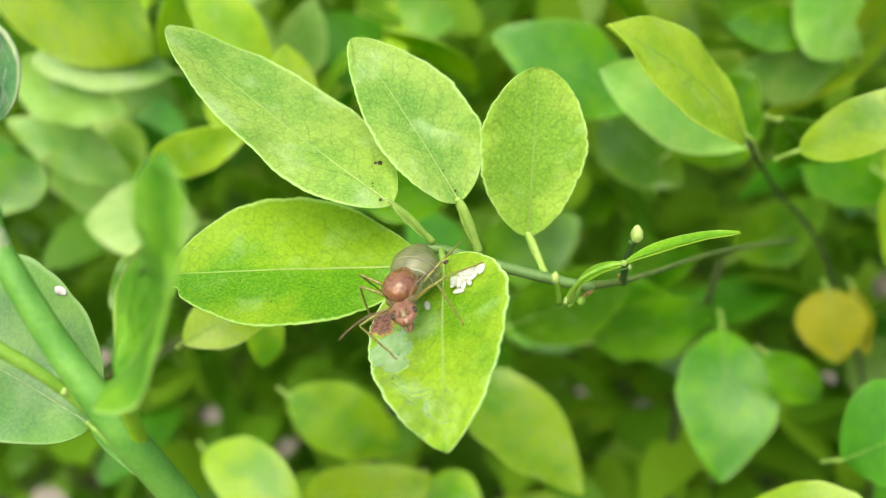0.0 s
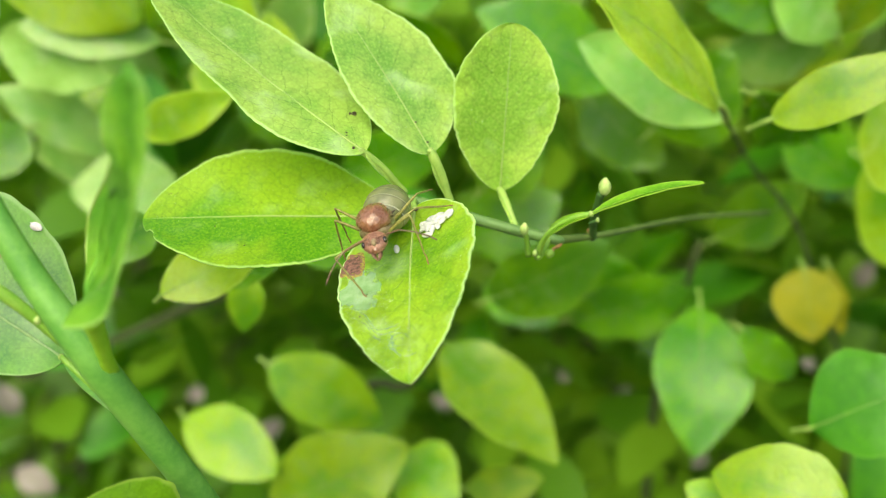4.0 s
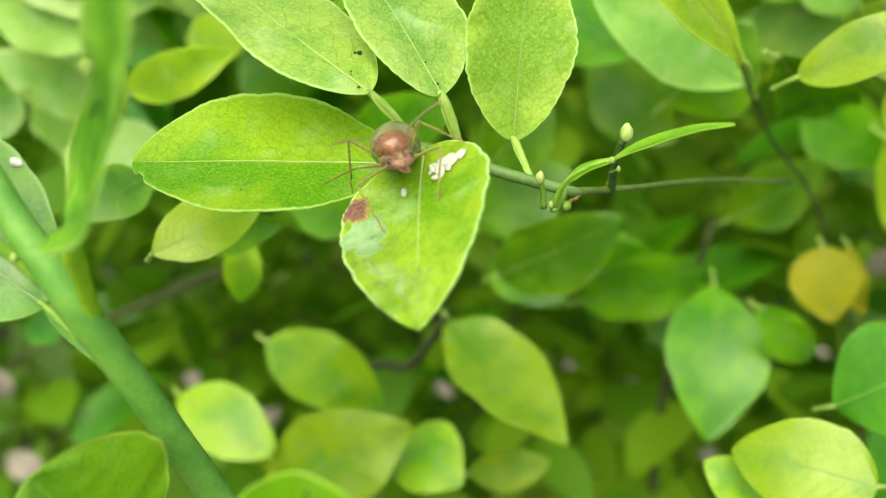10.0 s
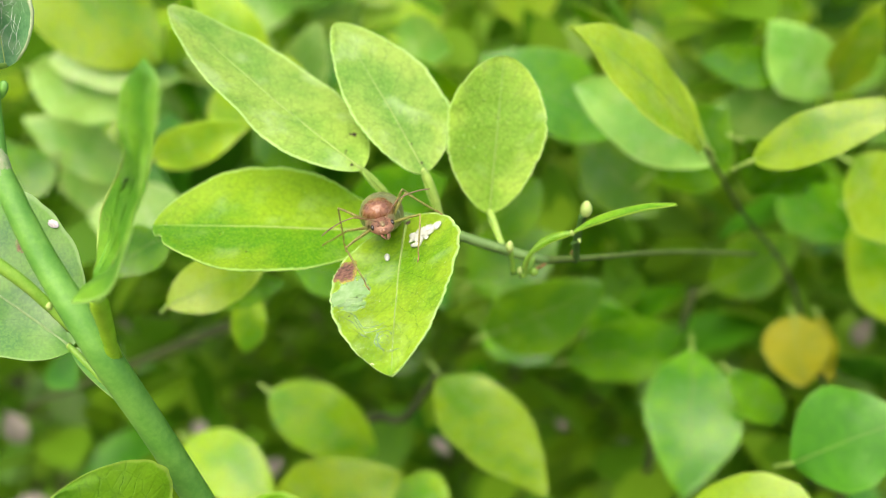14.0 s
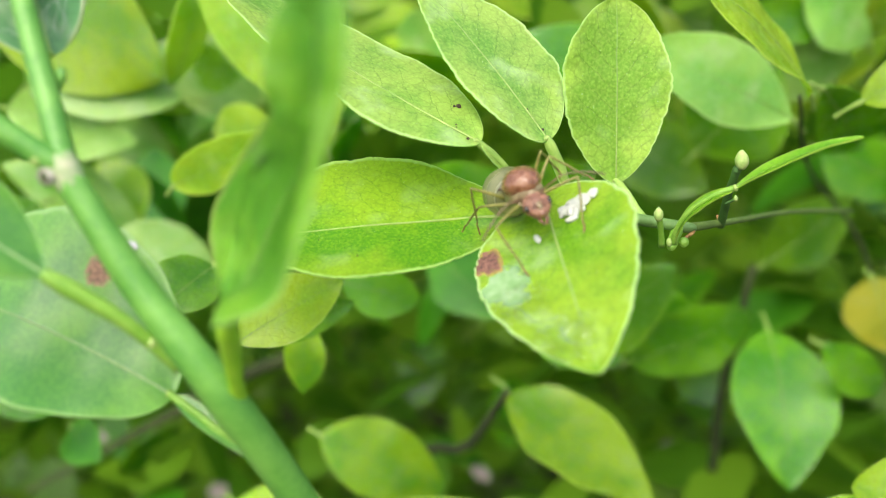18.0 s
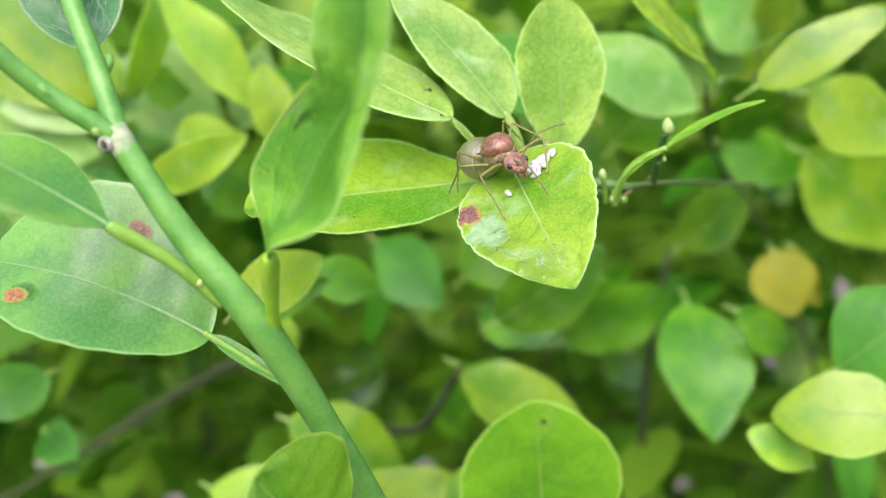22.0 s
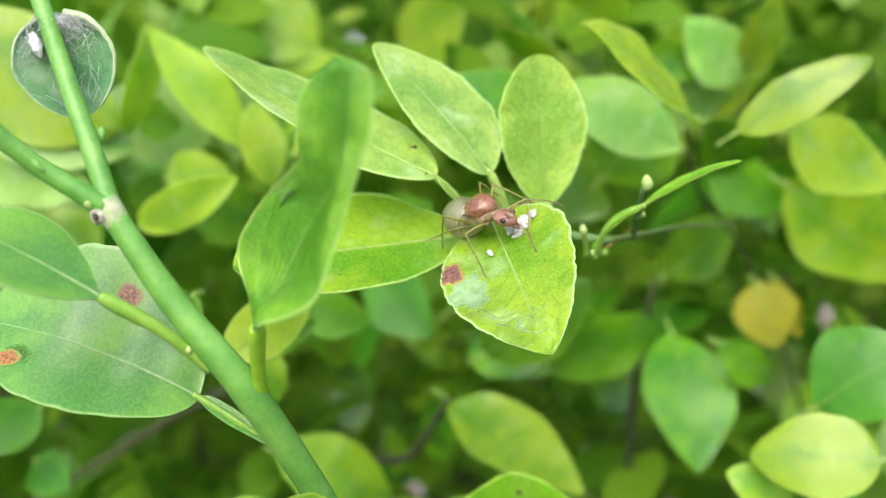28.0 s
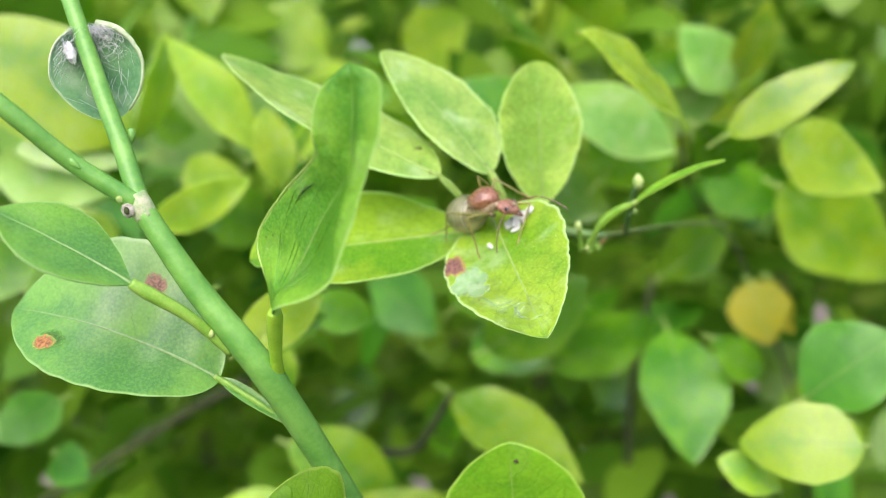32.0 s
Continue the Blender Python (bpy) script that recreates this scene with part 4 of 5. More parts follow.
def mine_material():
    n = Nodes("silvery leaf mine")
    at = n.coords()
    a, b = n.noise(at, 700.0, 4.0), n.noise(at, 3500.0, 3.0)
    uv = n.add("ShaderNodeSeparateXYZ", Vector=n.add("ShaderNodeUVMap").outputs[0])
    colour = n.mix(n.ramp(a, 0.35, 0.65), (0.27, 0.50, 0.20), (0.42, 0.62, 0.37))
    colour = n.mix(n.math("MULTIPLY", n.ramp(b, 0.62, 0.75), 0.6), colour, (0.24, 0.46, 0.06))
    skin = n.add("ShaderNodeBsdfPrincipled", Base_Color=colour, Roughness=0.3, Normal=n.bump(n.math("ADD", a, b), 0.5, 0.0002))
    clear = n.add("ShaderNodeBsdfTransparent")
    worn = n.ramp(n.math("ADD", uv.outputs[1], n.math("MULTIPLY", n.math("SUBTRACT", a, 0.5), 1.8)), 0.70, 1.0, 0.40, 1.0)
    blend = n.add("ShaderNodeMixShader", Fac=worn)
    n.put(blend.inputs[1], skin.outputs[0])
    n.put(blend.inputs[2], clear.outputs[0])
    return n.finish(blend.outputs[0])


MINE = mine_material()
mine_at = to_leaf @ vec((-6.5, 93.2, 458.3))
part("silver_mine", patch_mesh("silver_mine", (mine_at.x, mine_at.y), (0.0026, 0.0036), 9, 0.00005, 0.3, 14, 60), MINE, leaf_ant, "silvery blotch where the leaf skin has lifted")


def ribbon_mesh(points, wide):
    """A raised streak that hugs the leaf along a line of places (mm)."""
    line = smooth_path([to_leaf @ vec(p) for p in points], 8)
    verts, faces, uvs = [], [], []
    for i, p in enumerate(line):
        s = i / (len(line) - 1)
        ahead = (line[min(i + 1, len(line) - 1)] - line[max(i - 1, 0)]).normalized()
        across = Vector((-ahead.y, ahead.x, 0)).normalized()
        w = 0.62 * wide * MM * (0.25 + 0.75 * math.sin(math.pi * s) ** 0.5)
        for k in (-1, -0.5, 0, 0.5, 1):
            q = p + across * w * k
            v = min(max(q.y / L5.length, 0.03), 0.985)
            u = min(max(q.x / max(L5.half(v, 1 if q.x >= 0 else -1), 1e-6), -0.985), 0.985)
            verts.append(L5.spot(u, v, 0.00003 + 0.00010 * (1 - k * k)))
            uvs.append((0.5, 0.62 + abs(k) * 0.5))
    for i in range(len(line) - 1):
        for k in range(4):
            a = i * 5 + k
            faces.append((a, a + 1, a + 6, a + 5))
    return mesh_of("mine_trail", verts, faces, uvs)


TRAILS = ((-7.0, 91.6, 456.2), (-5.1, 89.7, 456.0), (-3.3, 87.7, 455.7), (-1.8, 87.1, 456.2), (-1.0, 87.5, 456.8))
trail_rng = random.Random(8)
trails = []
for k in range(4):
    shake = [trail_rng.uniform(-0.25, 0.25) for p in TRAILS]
    trails.append(([(x + 0.12 * k + d, y - 0.55 * k + d, z - 0.30 * k) for (x, y, z), d in zip(TRAILS[k % 2: 5 - k // 3], shake)], trail_rng.uniform(0.14, 0.30)))
trails += [([(-0.9 + r * math.cos(a), 85.3 + 0.8 * r * math.sin(a), 455.5 + 0.5 * r * math.sin(a)) for a in (0.2, 1.2, 2.2, 3.2, 4.2, 5.0)], 0.22) for r in (0.6, 1.2)]
trails.append((((-1.8, 86.4, 455.7), (-1.3, 84.8, 454.9), (-0.3, 83.5, 454.7), (1.2, 83.2, 455.3)), 0.34))
for pts, wide in trails:
    part("mine_trail", ribbon_mesh(pts, wide), MINE, leaf_ant, "winding silvery mine trail")


def wet_material():
    n = Nodes("wet film")
    at = n.coords()
    a, b = n.noise(at, 500.0, 3.0), n.noise(at, 1700.0, 2.0)
    normal = n.bump(n.math("ADD", a, n.math("MULTIPLY", b, 0.4)), 0.9, 0.0005)
    shiny = n.add("ShaderNodeBsdfGlossy", Roughness=0.07, Normal=normal)
    clear = n.add("ShaderNodeBsdfTransparent")
    blend = n.add("ShaderNodeMixShader", Fac=n.math("MULTIPLY_ADD", n.add("ShaderNodeFresnel", IOR=1.45, Normal=normal).outputs[0], 0.8, 0.0))
    n.put(blend.inputs[1], clear.outputs[0])
    n.put(blend.inputs[2], shiny.outputs[0])
    return n.finish(blend.outputs[0])


WET = wet_material()
for spot_at, reach, seed in (((-5.0, 90.2, 457.0), (0.0026, 0.0030), 31), ((-1.6, 84.9, 455.0), (0.0026, 0.0032), 33)):
    film_at = to_leaf @ vec(spot_at)
    part("wet_film", patch_mesh("wet_film", (film_at.x, film_at.y), reach, seed, 0.00010, 0.35, 22, 64, 0.00005, 0.00016), WET, leaf_ant, "thin shining film of wet over the leaf")

# ---- buds and marks on the twig ----
def bud_mesh(r, h, seed=0):
    def shape(p):
        k = 1 - 0.45 * max(0, p.y) ** 2
        return Vector((p.x * k, p.y, p.z * k)) * (1 + 0.12 * noise.noise(p * 2.5 + Vector((seed, 0, 0))))
    return blob("bud", (r, h, r), 8, 12, shape)


UPRIGHT = pose(0, 0, 0, 90, 0, 0)


def twig_bud(foot, top, r, stalk_mat=TWIG):
    foot, top = vec(foot), vec(top)
    ob = part("bud", bud_mesh(r * MM, r * 1.5 * MM, foot.x * 900), BUD, twig, "small pale swelling bud", Matrix.Translation(TW + top) @ UPRIGHT)
    part("stalk", tube("stalk", [UPRIGHT.inverted() @ (p - top) for p in (foot, foot.lerp(top, 0.5) + Vector((0.0001, 0, 0)), top)], [r * 0.7 * MM, r * 0.6 * MM, r * 0.7 * MM], 4, 8), stalk_mat, ob)


DARK_STALK = plain_material("dark green stalk", (0.018, 0.07, 0.008), (0.05, 0.14, 0.02), 500, 0.6, 0.5)
twig_bud((20.6, 110.0, 466.2), (21.1, 109.5, 467.6), 0.78, DARK_STALK)
twig_bud((12.2, 110.2, 458.0), (11.5, 108.2, 462.1), 0.55, LEAF_STALK)
twig_bud((13.2, 110.4, 458.0), (13.0, 109.9, 458.5), 0.34, LEAF_STALK)
twig_bud((19.6, 110.6, 462.5), (20.6, 110.0, 463.2), 0.26, DARK_STALK)
twig_part("side_shoot", tube("side_shoot", [vec(p) for p in ((20.6, 116.4, 459.0), (20.5, 114.6, 460.6), (20.4, 112.4, 463.2), (20.7, 109.9, 466.6))], [0.0006, 0.0005, 0.00048, 0.00046], 5, 12, 1, 0.08, 6), DARK_STALK, "dark green side shoot")
twig_part("spur", tube("spur", [vec(p) for p in ((14.6, 112.1, 460.0), (14.0, 111.4, 458.9), (13.5, 110.8, 457.9), (13.2, 110.4, 457.6))], [0.0007, 0.0007, 0.0006, 0.0003], 5, 12, 1, 0.15, 9), LEAF_STALK, "short knobbly spur")
twig_part("knob", blob("knob", (0.0006, 0.0005, 0.0006), 10, 14, lambda p: p * (1 + 0.15 * noise.noise(p * 3))), LEAF_STALK, "round green knob").matrix_basis = Matrix.Translation(TW + vec((14.9, 110.9, 458.2)))
BRACT = plain_material("dry bract", (0.18, 0.09, 0.025), (0.40, 0.25, 0.09), 1500, 0.7, 0.8)
for at_bract, lean in (((15.2, 111.4, 458.4), 30), ((16.0, 112.0, 458.9), 55), ((20.2, 115.4, 459.9), -30)):
    twig_part("bract", blob("bract", (0.00025, 0.0002, 0.0006), 8, 10, lambda p: p * (1 + 0.3 * noise.noise(p * 3))), BRACT, "small dry brown bract").matrix_basis = Matrix.Translation(TW + vec(at_bract)) @ pose(0, 0, 0, 0, lean, 0)
SPECK = plain_material("dark speck", (0.03, 0.02, 0.012), (0.10, 0.07, 0.04), 2000, 0.8, 0.6)
for lf, owner_matrix, marks in ((L1, L1.m, ((0.66, 0.14, 0.40), (0.58, 0.15, 0.24), (0.17, 0.098, 0.16), (0.11, 0.09, 0.13), (-0.25, 0.035, 0.26)),), (L2, L2.m, ((0.06, 0.06, 0.22), (0.04, 0.18, 0.15))), (L5, L5.m, ((-0.1, 0.03, 0.4), (0.75, 0.62, 0.15), (0.6, 0.5, 0.12))), (L4, L4.m, ((-0.35, 0.45, 0.10), (-0.55, 0.6, 0.12), (0.4, 0.3, 0.09), (-0.2, 0.72, 0.10)))):
    for k, (u, v, r) in enumerate(marks):
        dot = blob("speck", (r * MM, r * 0.7 * MM, r * 0.4 * MM), 6, 8, lambda p: p * (1 + 0.4 * noise.noise(p * 2 + Vector((k, r * 9, 0)))))
        twig_part("speck", dot, SPECK).matrix_basis = Matrix.Translation(TW) @ owner_matrix @ Matrix.Translation(lf.spot(u, v, 0.0001))

# ---- marks on the shoot ----
def shoot_patch(leaf, p, r, material, name, label, seed, long=1.0):
    q = leaf.m.inverted() @ vec(p)
    v = min(max(q.y / leaf.length, 0.05), 0.95)
    u = min(max(q.x / leaf.half(v, 1 if q.x >= 0 else -1), -0.95), 0.95)
    c = leaf.spot(u, v)
    verts, faces, uvs = [], [], []
    for i in range(6):
        for k in range(18):
            a = 2 * math.pi * k / 18
            rr = r * MM * i / 5 * (1 + 0.3 * noise.noise(Vector((math.cos(a) * 2, math.sin(a) * 2, seed))))
            x, y = c.x + rr * math.cos(a), c.y + rr * math.sin(a) * long
            vv = min(max(y / leaf.length, 0.02), 0.98)
            uu = min(max(x / max(leaf.half(vv, 1 if x >= 0 else -1), 1e-6), -1), 1)
            verts.append(leaf.spot(uu, vv, 0.00008 + 0.00002 * (seed % 3)))
            uvs.append((0.5, i / 5))
    for i in range(5):
        for k in range(18):
            j = (k + 1) % 18
            faces.append((i * 18 + k, (i + 1) * 18 + k, (i + 1) * 18 + j, i * 18 + j))
    ob = shoot_part(name, mesh_of(name, verts, faces, uvs), material, label)
    ob.matrix_basis = Matrix.Translation(SH) @ leaf.m
    return ob


WHITE = plain_material("white crust", (0.5, 0.45, 0.44), (0.85, 0.8, 0.8), 2500, 0.8, 0.6)
shoot_part("speck", blob("speck", (0.00028, 0.00022, 0.00012), 6, 10, lambda p: p * (1 + 0.3 * noise.noise(p * 3))), SPECK, "dark speck near the leaf tip").matrix_basis = Matrix.Translation(SH) @ LE.m @ Matrix.Translation(LE.spot(0.15, 0.90, 0.00008))
crust = shoot_part("crust", blob("crust", (0.0005, 0.00075, 0.00022), 12, 16, lambda p: p * (1 + 0.45 * noise.noise(p * 2.5) + 0.2 * noise.noise(p * 7))), WHITE, "white crust on the leaf margin")
crust.matrix_basis = Matrix.Translation(SH) @ LA.m @ Matrix.Translation(LA.spot(0.93, 0.317, 0.0001))
shoot_patch(LA, (-45.1, 90.2, 462.6), 1.5, RUST, "blotch", "round rusty leaf spot", 1)
ORANGE = scar_material("orange spot", (0.44, 0.19, 0.06), (0.17, 0.33, 0.05))
STAIN = scar_material("dark green stain", (0.055, 0.20, 0.015), (0.09, 0.30, 0.04))
shoot_patch(LA, (-57.4, 88.9, 457.7), 1.25, STAIN, "blotch", "dark green stain beside the orange spot", 6, 1.5)
shoot_patch(LA, (-58.3, 88.9, 457.2), 1.15, ORANGE, "blotch", "orange brown leaf spot", 4, 1.4)
BRUISE = scar_material("dark bruise", (0.10, 0.27, 0.028), (0.16, 0.38, 0.04))
for u, v, r, seed in ((0.05, 0.91, 1.5, 11), (-0.1, 0.80, 0.8, 12), (-0.45, 0.60, 1.1, 15), (0.3, 0.24, 0.9, 14)):
    shoot_patch(LC, LC.m @ LC.spot(u, v) / MM, r, BRUISE, "blotch", "dark green bruise on the curled leaf", seed, 1.9)
SLIT = plain_material("dark slit", (0.02, 0.07, 0.008), (0.05, 0.13, 0.02), 1500, 0.8, 0.5)
part("slit", tube("slit", [LC.spot(u, v, 0.00006) for u, v in ((-0.52, 0.490), (-0.60, 0.470), (-0.62, 0.445), (-0.61, 0.415))], [0.00005, 0.00022, 0.00016, 0.00003], 4, 8, 0.6, 0.3, 3), SLIT, leaf_curl, "dark slit torn in the leaf")
CURL_VEIN = plain_material("curled leaf vein", (0.075, 0.27, 0.015), (0.13, 0.36, 0.03), 900, 0.5, 0.4)
for u, v0, v1 in ((-0.85, 0.16, 0.50), (-0.62, 0.12, 0.40), (-0.4, 0.10, 0.62), (-0.2, 0.08, 0.45), (0.22, 0.10, 0.55), (0.45, 0.12, 0.66), (0.7, 0.16, 0.5)):
    line = [LC.spot(u * (0.35 + 0.65 * k / 6), v0 + (v1 - v0) * k / 6, 0.00002) for k in range(7)]
    part("side_vein", tube("side_vein", line, [0.00003, 0.00007, 0.00008, 0.00007, 0.00006, 0.00004, 0.00002], 3, 6, 0.5, 0.3, u), CURL_VEIN, leaf_curl)
part("rolled_rim", tube("rolled_rim", [LC.spot(-0.99, 0.14 + 0.6 * k / 14) for k in range(15)], [0.00006 + 0.00010 * math.sin(math.pi * k / 14) for k in range(15)], 2, 8, 1.0, 0.2, 7), PETIOLE, leaf_curl, "pale rolled rim of the curled leaf")
shoot_part("bud_scar", bud_mesh(0.0004, 0.0005, 7), BUD, "small pale axil bud").matrix_basis = Matrix.Translation(SH + vec((-37.5, 80.7, 458.0))) @ UPRIGHT
shoot_part("bud_scar", bud_mesh(0.00055, 0.0007, 3), BUD, "pale bud at the fork").matrix_basis = Matrix.Translation(SH + vec((-45.6, 81.6, 474.2))) @ UPRIGHT
scar_disc = shoot_part("leaf_scar", blob("leaf_scar", (0.00075, 0.00042, 0.0008), 10, 18, lambda p: p * (1 + 0.25 * noise.noise(p * 3.5))), CORK, "grey corky leaf scar at the fork")
scar_disc.matrix_basis = Matrix.Translation(SH + vec((-44.9, 81.4, 472.7)))
part("pit", blob("pit", (0.00034, 0.00020, 0.00042), 8, 10, lambda p: p * (1 + 0.4 * noise.noise(p * 3))), BARK, scar_disc, "dark sunken centre", pose(-0.00008, -0.00032, -0.00004))
for at_scar, r, lean in (((-44.75, 86.3, 480.6), 0.0007, 14), ((-49.7, 80.4, 478.4), 0.0006, -42)):
    ob = shoot_part("leaf_scar", blob("leaf_scar", (r * 0.7, r * 0.6, r * 1.5), 10, 14, lambda p: Vector((p.x * (1 + 0.35 * p.z), p.y, p.z)) * (1 + 0.15 * noise.noise(p * 3))), STEM, "raised scar of a fallen leaf")
    ob.matrix_basis = Matrix.Translation(SH + vec(at_scar)) @ pose(0, 0, 0, 0, lean, 0)
shoot_part("node_ring", tube("node_ring", [vec(p) for p in ((-44.3, 82.7, 474.2), (-43.8, 82.6, 473.0), (-43.2, 82.5, 471.6))], [0.00122, 0.0014, 0.00128], 6, 18, 1, 0.06, 8), plain_material("node bark", (0.17, 0.33, 0.11), (0.48, 0.46, 0.32), 700, 0.6, 0.6), "pinkish swollen node")

# ---- web in the cupped leaf ----
WEB = plain_material("web silk", (0.62, 0.66, 0.66), (0.86, 0.89, 0.89), 3000, 0.6, 0.1, weight=0.2)
web_rng = random.Random(12)


def web_mesh():
    verts, faces = [], []
    strands = []
    for k in range(260):
        u0, v0 = web_rng.uniform(-0.85, 0.85), 0.97 - 0.36 * web_rng.random() ** 1.6
        u1, v1 = min(0.9, max(-0.9, u0 + web_rng.uniform(-0.6, 0.6))), min(0.97, max(0.4, v0 + web_rng.uniform(-0.25, 0.25)))
        strands.append((u0, v0, u1, v1, web_rng.uniform(0.000005, 0.000017)))
    for k in range(90):
        u0, v0 = web_rng.gauss(0.45, 0.18), web_rng.uniform(0.80, 0.97)
        strands.append((u0, v0, u0 + web_rng.uniform(-0.3, 0.3), min(0.97, v0 + web_rng.uniform(-0.12, 0.12)), web_rng.uniform(0.000006, 0.000022)))
    for k in range(14):
        u0, v0 = web_rng.uniform(-0.7, 0.7), web_rng.uniform(0.08, 0.35)
        strands.append((u0, v0, u0 + web_rng.uniform(-0.35, 0.35), v0 + web_rng.uniform(0.1, 0.3), 0.000015))
    for u0, v0, u1, v1, r in strands:
        a, b = LW.spot(u0, v0, 0.0002), LW.spot(u1, v1, 0.0002)
        mid = (a + b) / 2 + Vector((web_rng.uniform(-0.5, 0.5), web_rng.uniform(-0.5, 0.5), web_rng.uniform(0.3, 1.2))) * MM
        me = tube("strand", [a, mid, b], [r, r, r], 4, 4, caps=False)
        base = len(verts)
        verts += [v.co.copy() for v in me.vertices]
        faces += [tuple(base + i for i in p.vertices) for p in me.polygons]
        bpy.data.meshes.remove(me)
    return mesh_of("web", verts, faces)


web = part("spider_web", web_mesh(), WEB, None, "tangled white silk lining a cupped leaf", LW.m)
tagged(web, category="web", kind="stuff")
rim_pale = plain_material("pale leaf rim", (0.34, 0.48, 0.23), (0.56, 0.66, 0.42), 1200, 0.5, 0.5, weight=0.2)
for side, thickest in ((-1, 0.00016), (1, 0.00042)):
    along = [0.06 + 0.925 * k / 15 for k in range(16)]
    part("rolled_rim", tube("rolled_rim", [LW.spot(side * 0.985, v, 0.0001) for v in along], [thickest * (0.35 + 0.65 * v * v) for v in along], 2, 8, 1.0, 0.2, 5 + side), rim_pale, leaf_cup, "pale rolled rim of the cupped leaf")
cocoon = part("cocoon", blob("cocoon", (0.0006, 0.0012, 0.0004), 16, 22, lambda p: p * (1 + 0.5 * noise.noise(p * 3) + 0.25 * noise.noise(p * 9))), WEB, None, "small white silk cocoon in a cupped leaf", LW.m @ Matrix.Translation(LW.spot(-0.52, 0.76, 0.0006)))
tagged(cocoon, category="cocoon")

# ---- leaf shapes added in the bush, standing in for pale litter on the ground ----
LITTER = plain_material("pale ground litter", (0.16, 0.145, 0.12), (0.36, 0.33, 0.29), 150, 0.75, 0.6, 0.0004, weight=0.2)
for k, (x, y, z, size) in enumerate((
    (-92, 261, 358, 12),
    (-146, 254, 350, 18),
    (-66, 280, 340, 14),
    (-13, 268, 359, 10),
    (119, 282, 398, 14),
    (56, 294, 351, 12),
    (57, 280, 342, 14),
    (27, 275, 364, 9),
    (100, 254, 382, 8),
    (127, 266, 405, 12),
    (-128, 263, 375, 12),
    (-113, 264, 389, 8),
    (-83, 271, 346, 18),
    (-152, 259, 327, 22),
    (41, 270, 387, 9),
    (78, 274, 339, 9),
    (64, 295, 341, 10),)):
    size *= 0.7
    lf = Leaf((x, y, z), (x + size * math.cos(k * 1.9), y - 2, z + size * math.sin(k * 1.9)), (math.sin(k) * 0.4, -0.8, 0.6), size * 0.6, 0.5, 0.7, 0.1, 0.3, 0.05, seed=200 + k)
    part("litter_piece", lf.mesh(4, 8), LITTER, bush, "pale pinkish leaf shape standing in for ground litter", Matrix.Translation(-bush.location) @ lf.m)

# ---- stems of the bush ----
for pts, r in ((((42.6, 152.3, 471.9), (58.4, 190.1, 454.7), (80.4, 208.7, 425.2), (110, 240, 330), (120, 270, 0)), 0.42),
               (((-131.7, 233.5, 373.2), (-109.9, 228.5, 384.7), (-87.6, 223.5, 396.7), (-67.5, 218.4, 407.6), (-54.5, 215.2, 413.3)), 1.0),
               (((-4, 178, 416), (-12, 190, 400), (-30, 215, 370), (-40, 240, 200), (-40, 260, 0)), 1.1),
               (((55, 215, 430), (52, 235, 380), (55, 250, 300), (60, 260, 0)), 1.2)):
    part("stem", tube("stem", [vec(p) for p in pts], [r * MM * (0.7 + 0.25 * i) for i in range(len(pts))], 5, 10, 1, 0.1, r), BARK, bush, "thin dark stem", Matrix.Translation(-bush.location))

# ---- the ant ----
CUTICLE = plain_material("brown cuticle", (0.12, 0.042, 0.02), (0.28, 0.125, 0.062), 700, 0.28, 0.9, 0.0002, 3.0, coat=0.6)
FACE = plain_material("reddish cuticle", (0.15, 0.06, 0.035), (0.36, 0.185, 0.12), 1300, 0.40, 0.9, 0.00014, 4.0, coat=0.2)
LIMB = plain_material("olive limb", (0.125, 0.125, 0.025), (0.29, 0.28, 0.075), 1800, 0.4, 0.3, 0.00005)
FOOT = plain_material("rusty foot", (0.20, 0.10, 0.045), (0.38, 0.22, 0.10), 1500, 0.5, 0.3)
EYE = plain_material("dark eye", (0.012, 0.008, 0.006), (0.03, 0.018, 0.012), 2000, 0.15, 0.1, coat=0.5)
PLATE = plain_material("olive plate", (0.13, 0.125, 0.045), (0.33, 0.31, 0.15), 1500, 0.35, 0.6, coat=0.3)
TAN = plain_material("tan plate", (0.15, 0.105, 0.05), (0.30, 0.235, 0.125), 1800, 0.35, 0.7, coat=0.3)
JAW = plain_material("dark jaw", (0.09, 0.04, 0.025), (0.21, 0.095, 0.055), 2000, 0.35, 0.4)
BEAD = plain_material("beaded feeler", (0.10, 0.06, 0.035), (0.25, 0.18, 0.11), 2500, 0.5, 0.5)
DARK = plain_material("dark wing stub", (0.03, 0.018, 0.012), (0.10, 0.05, 0.03), 2000, 0.5, 0.5)


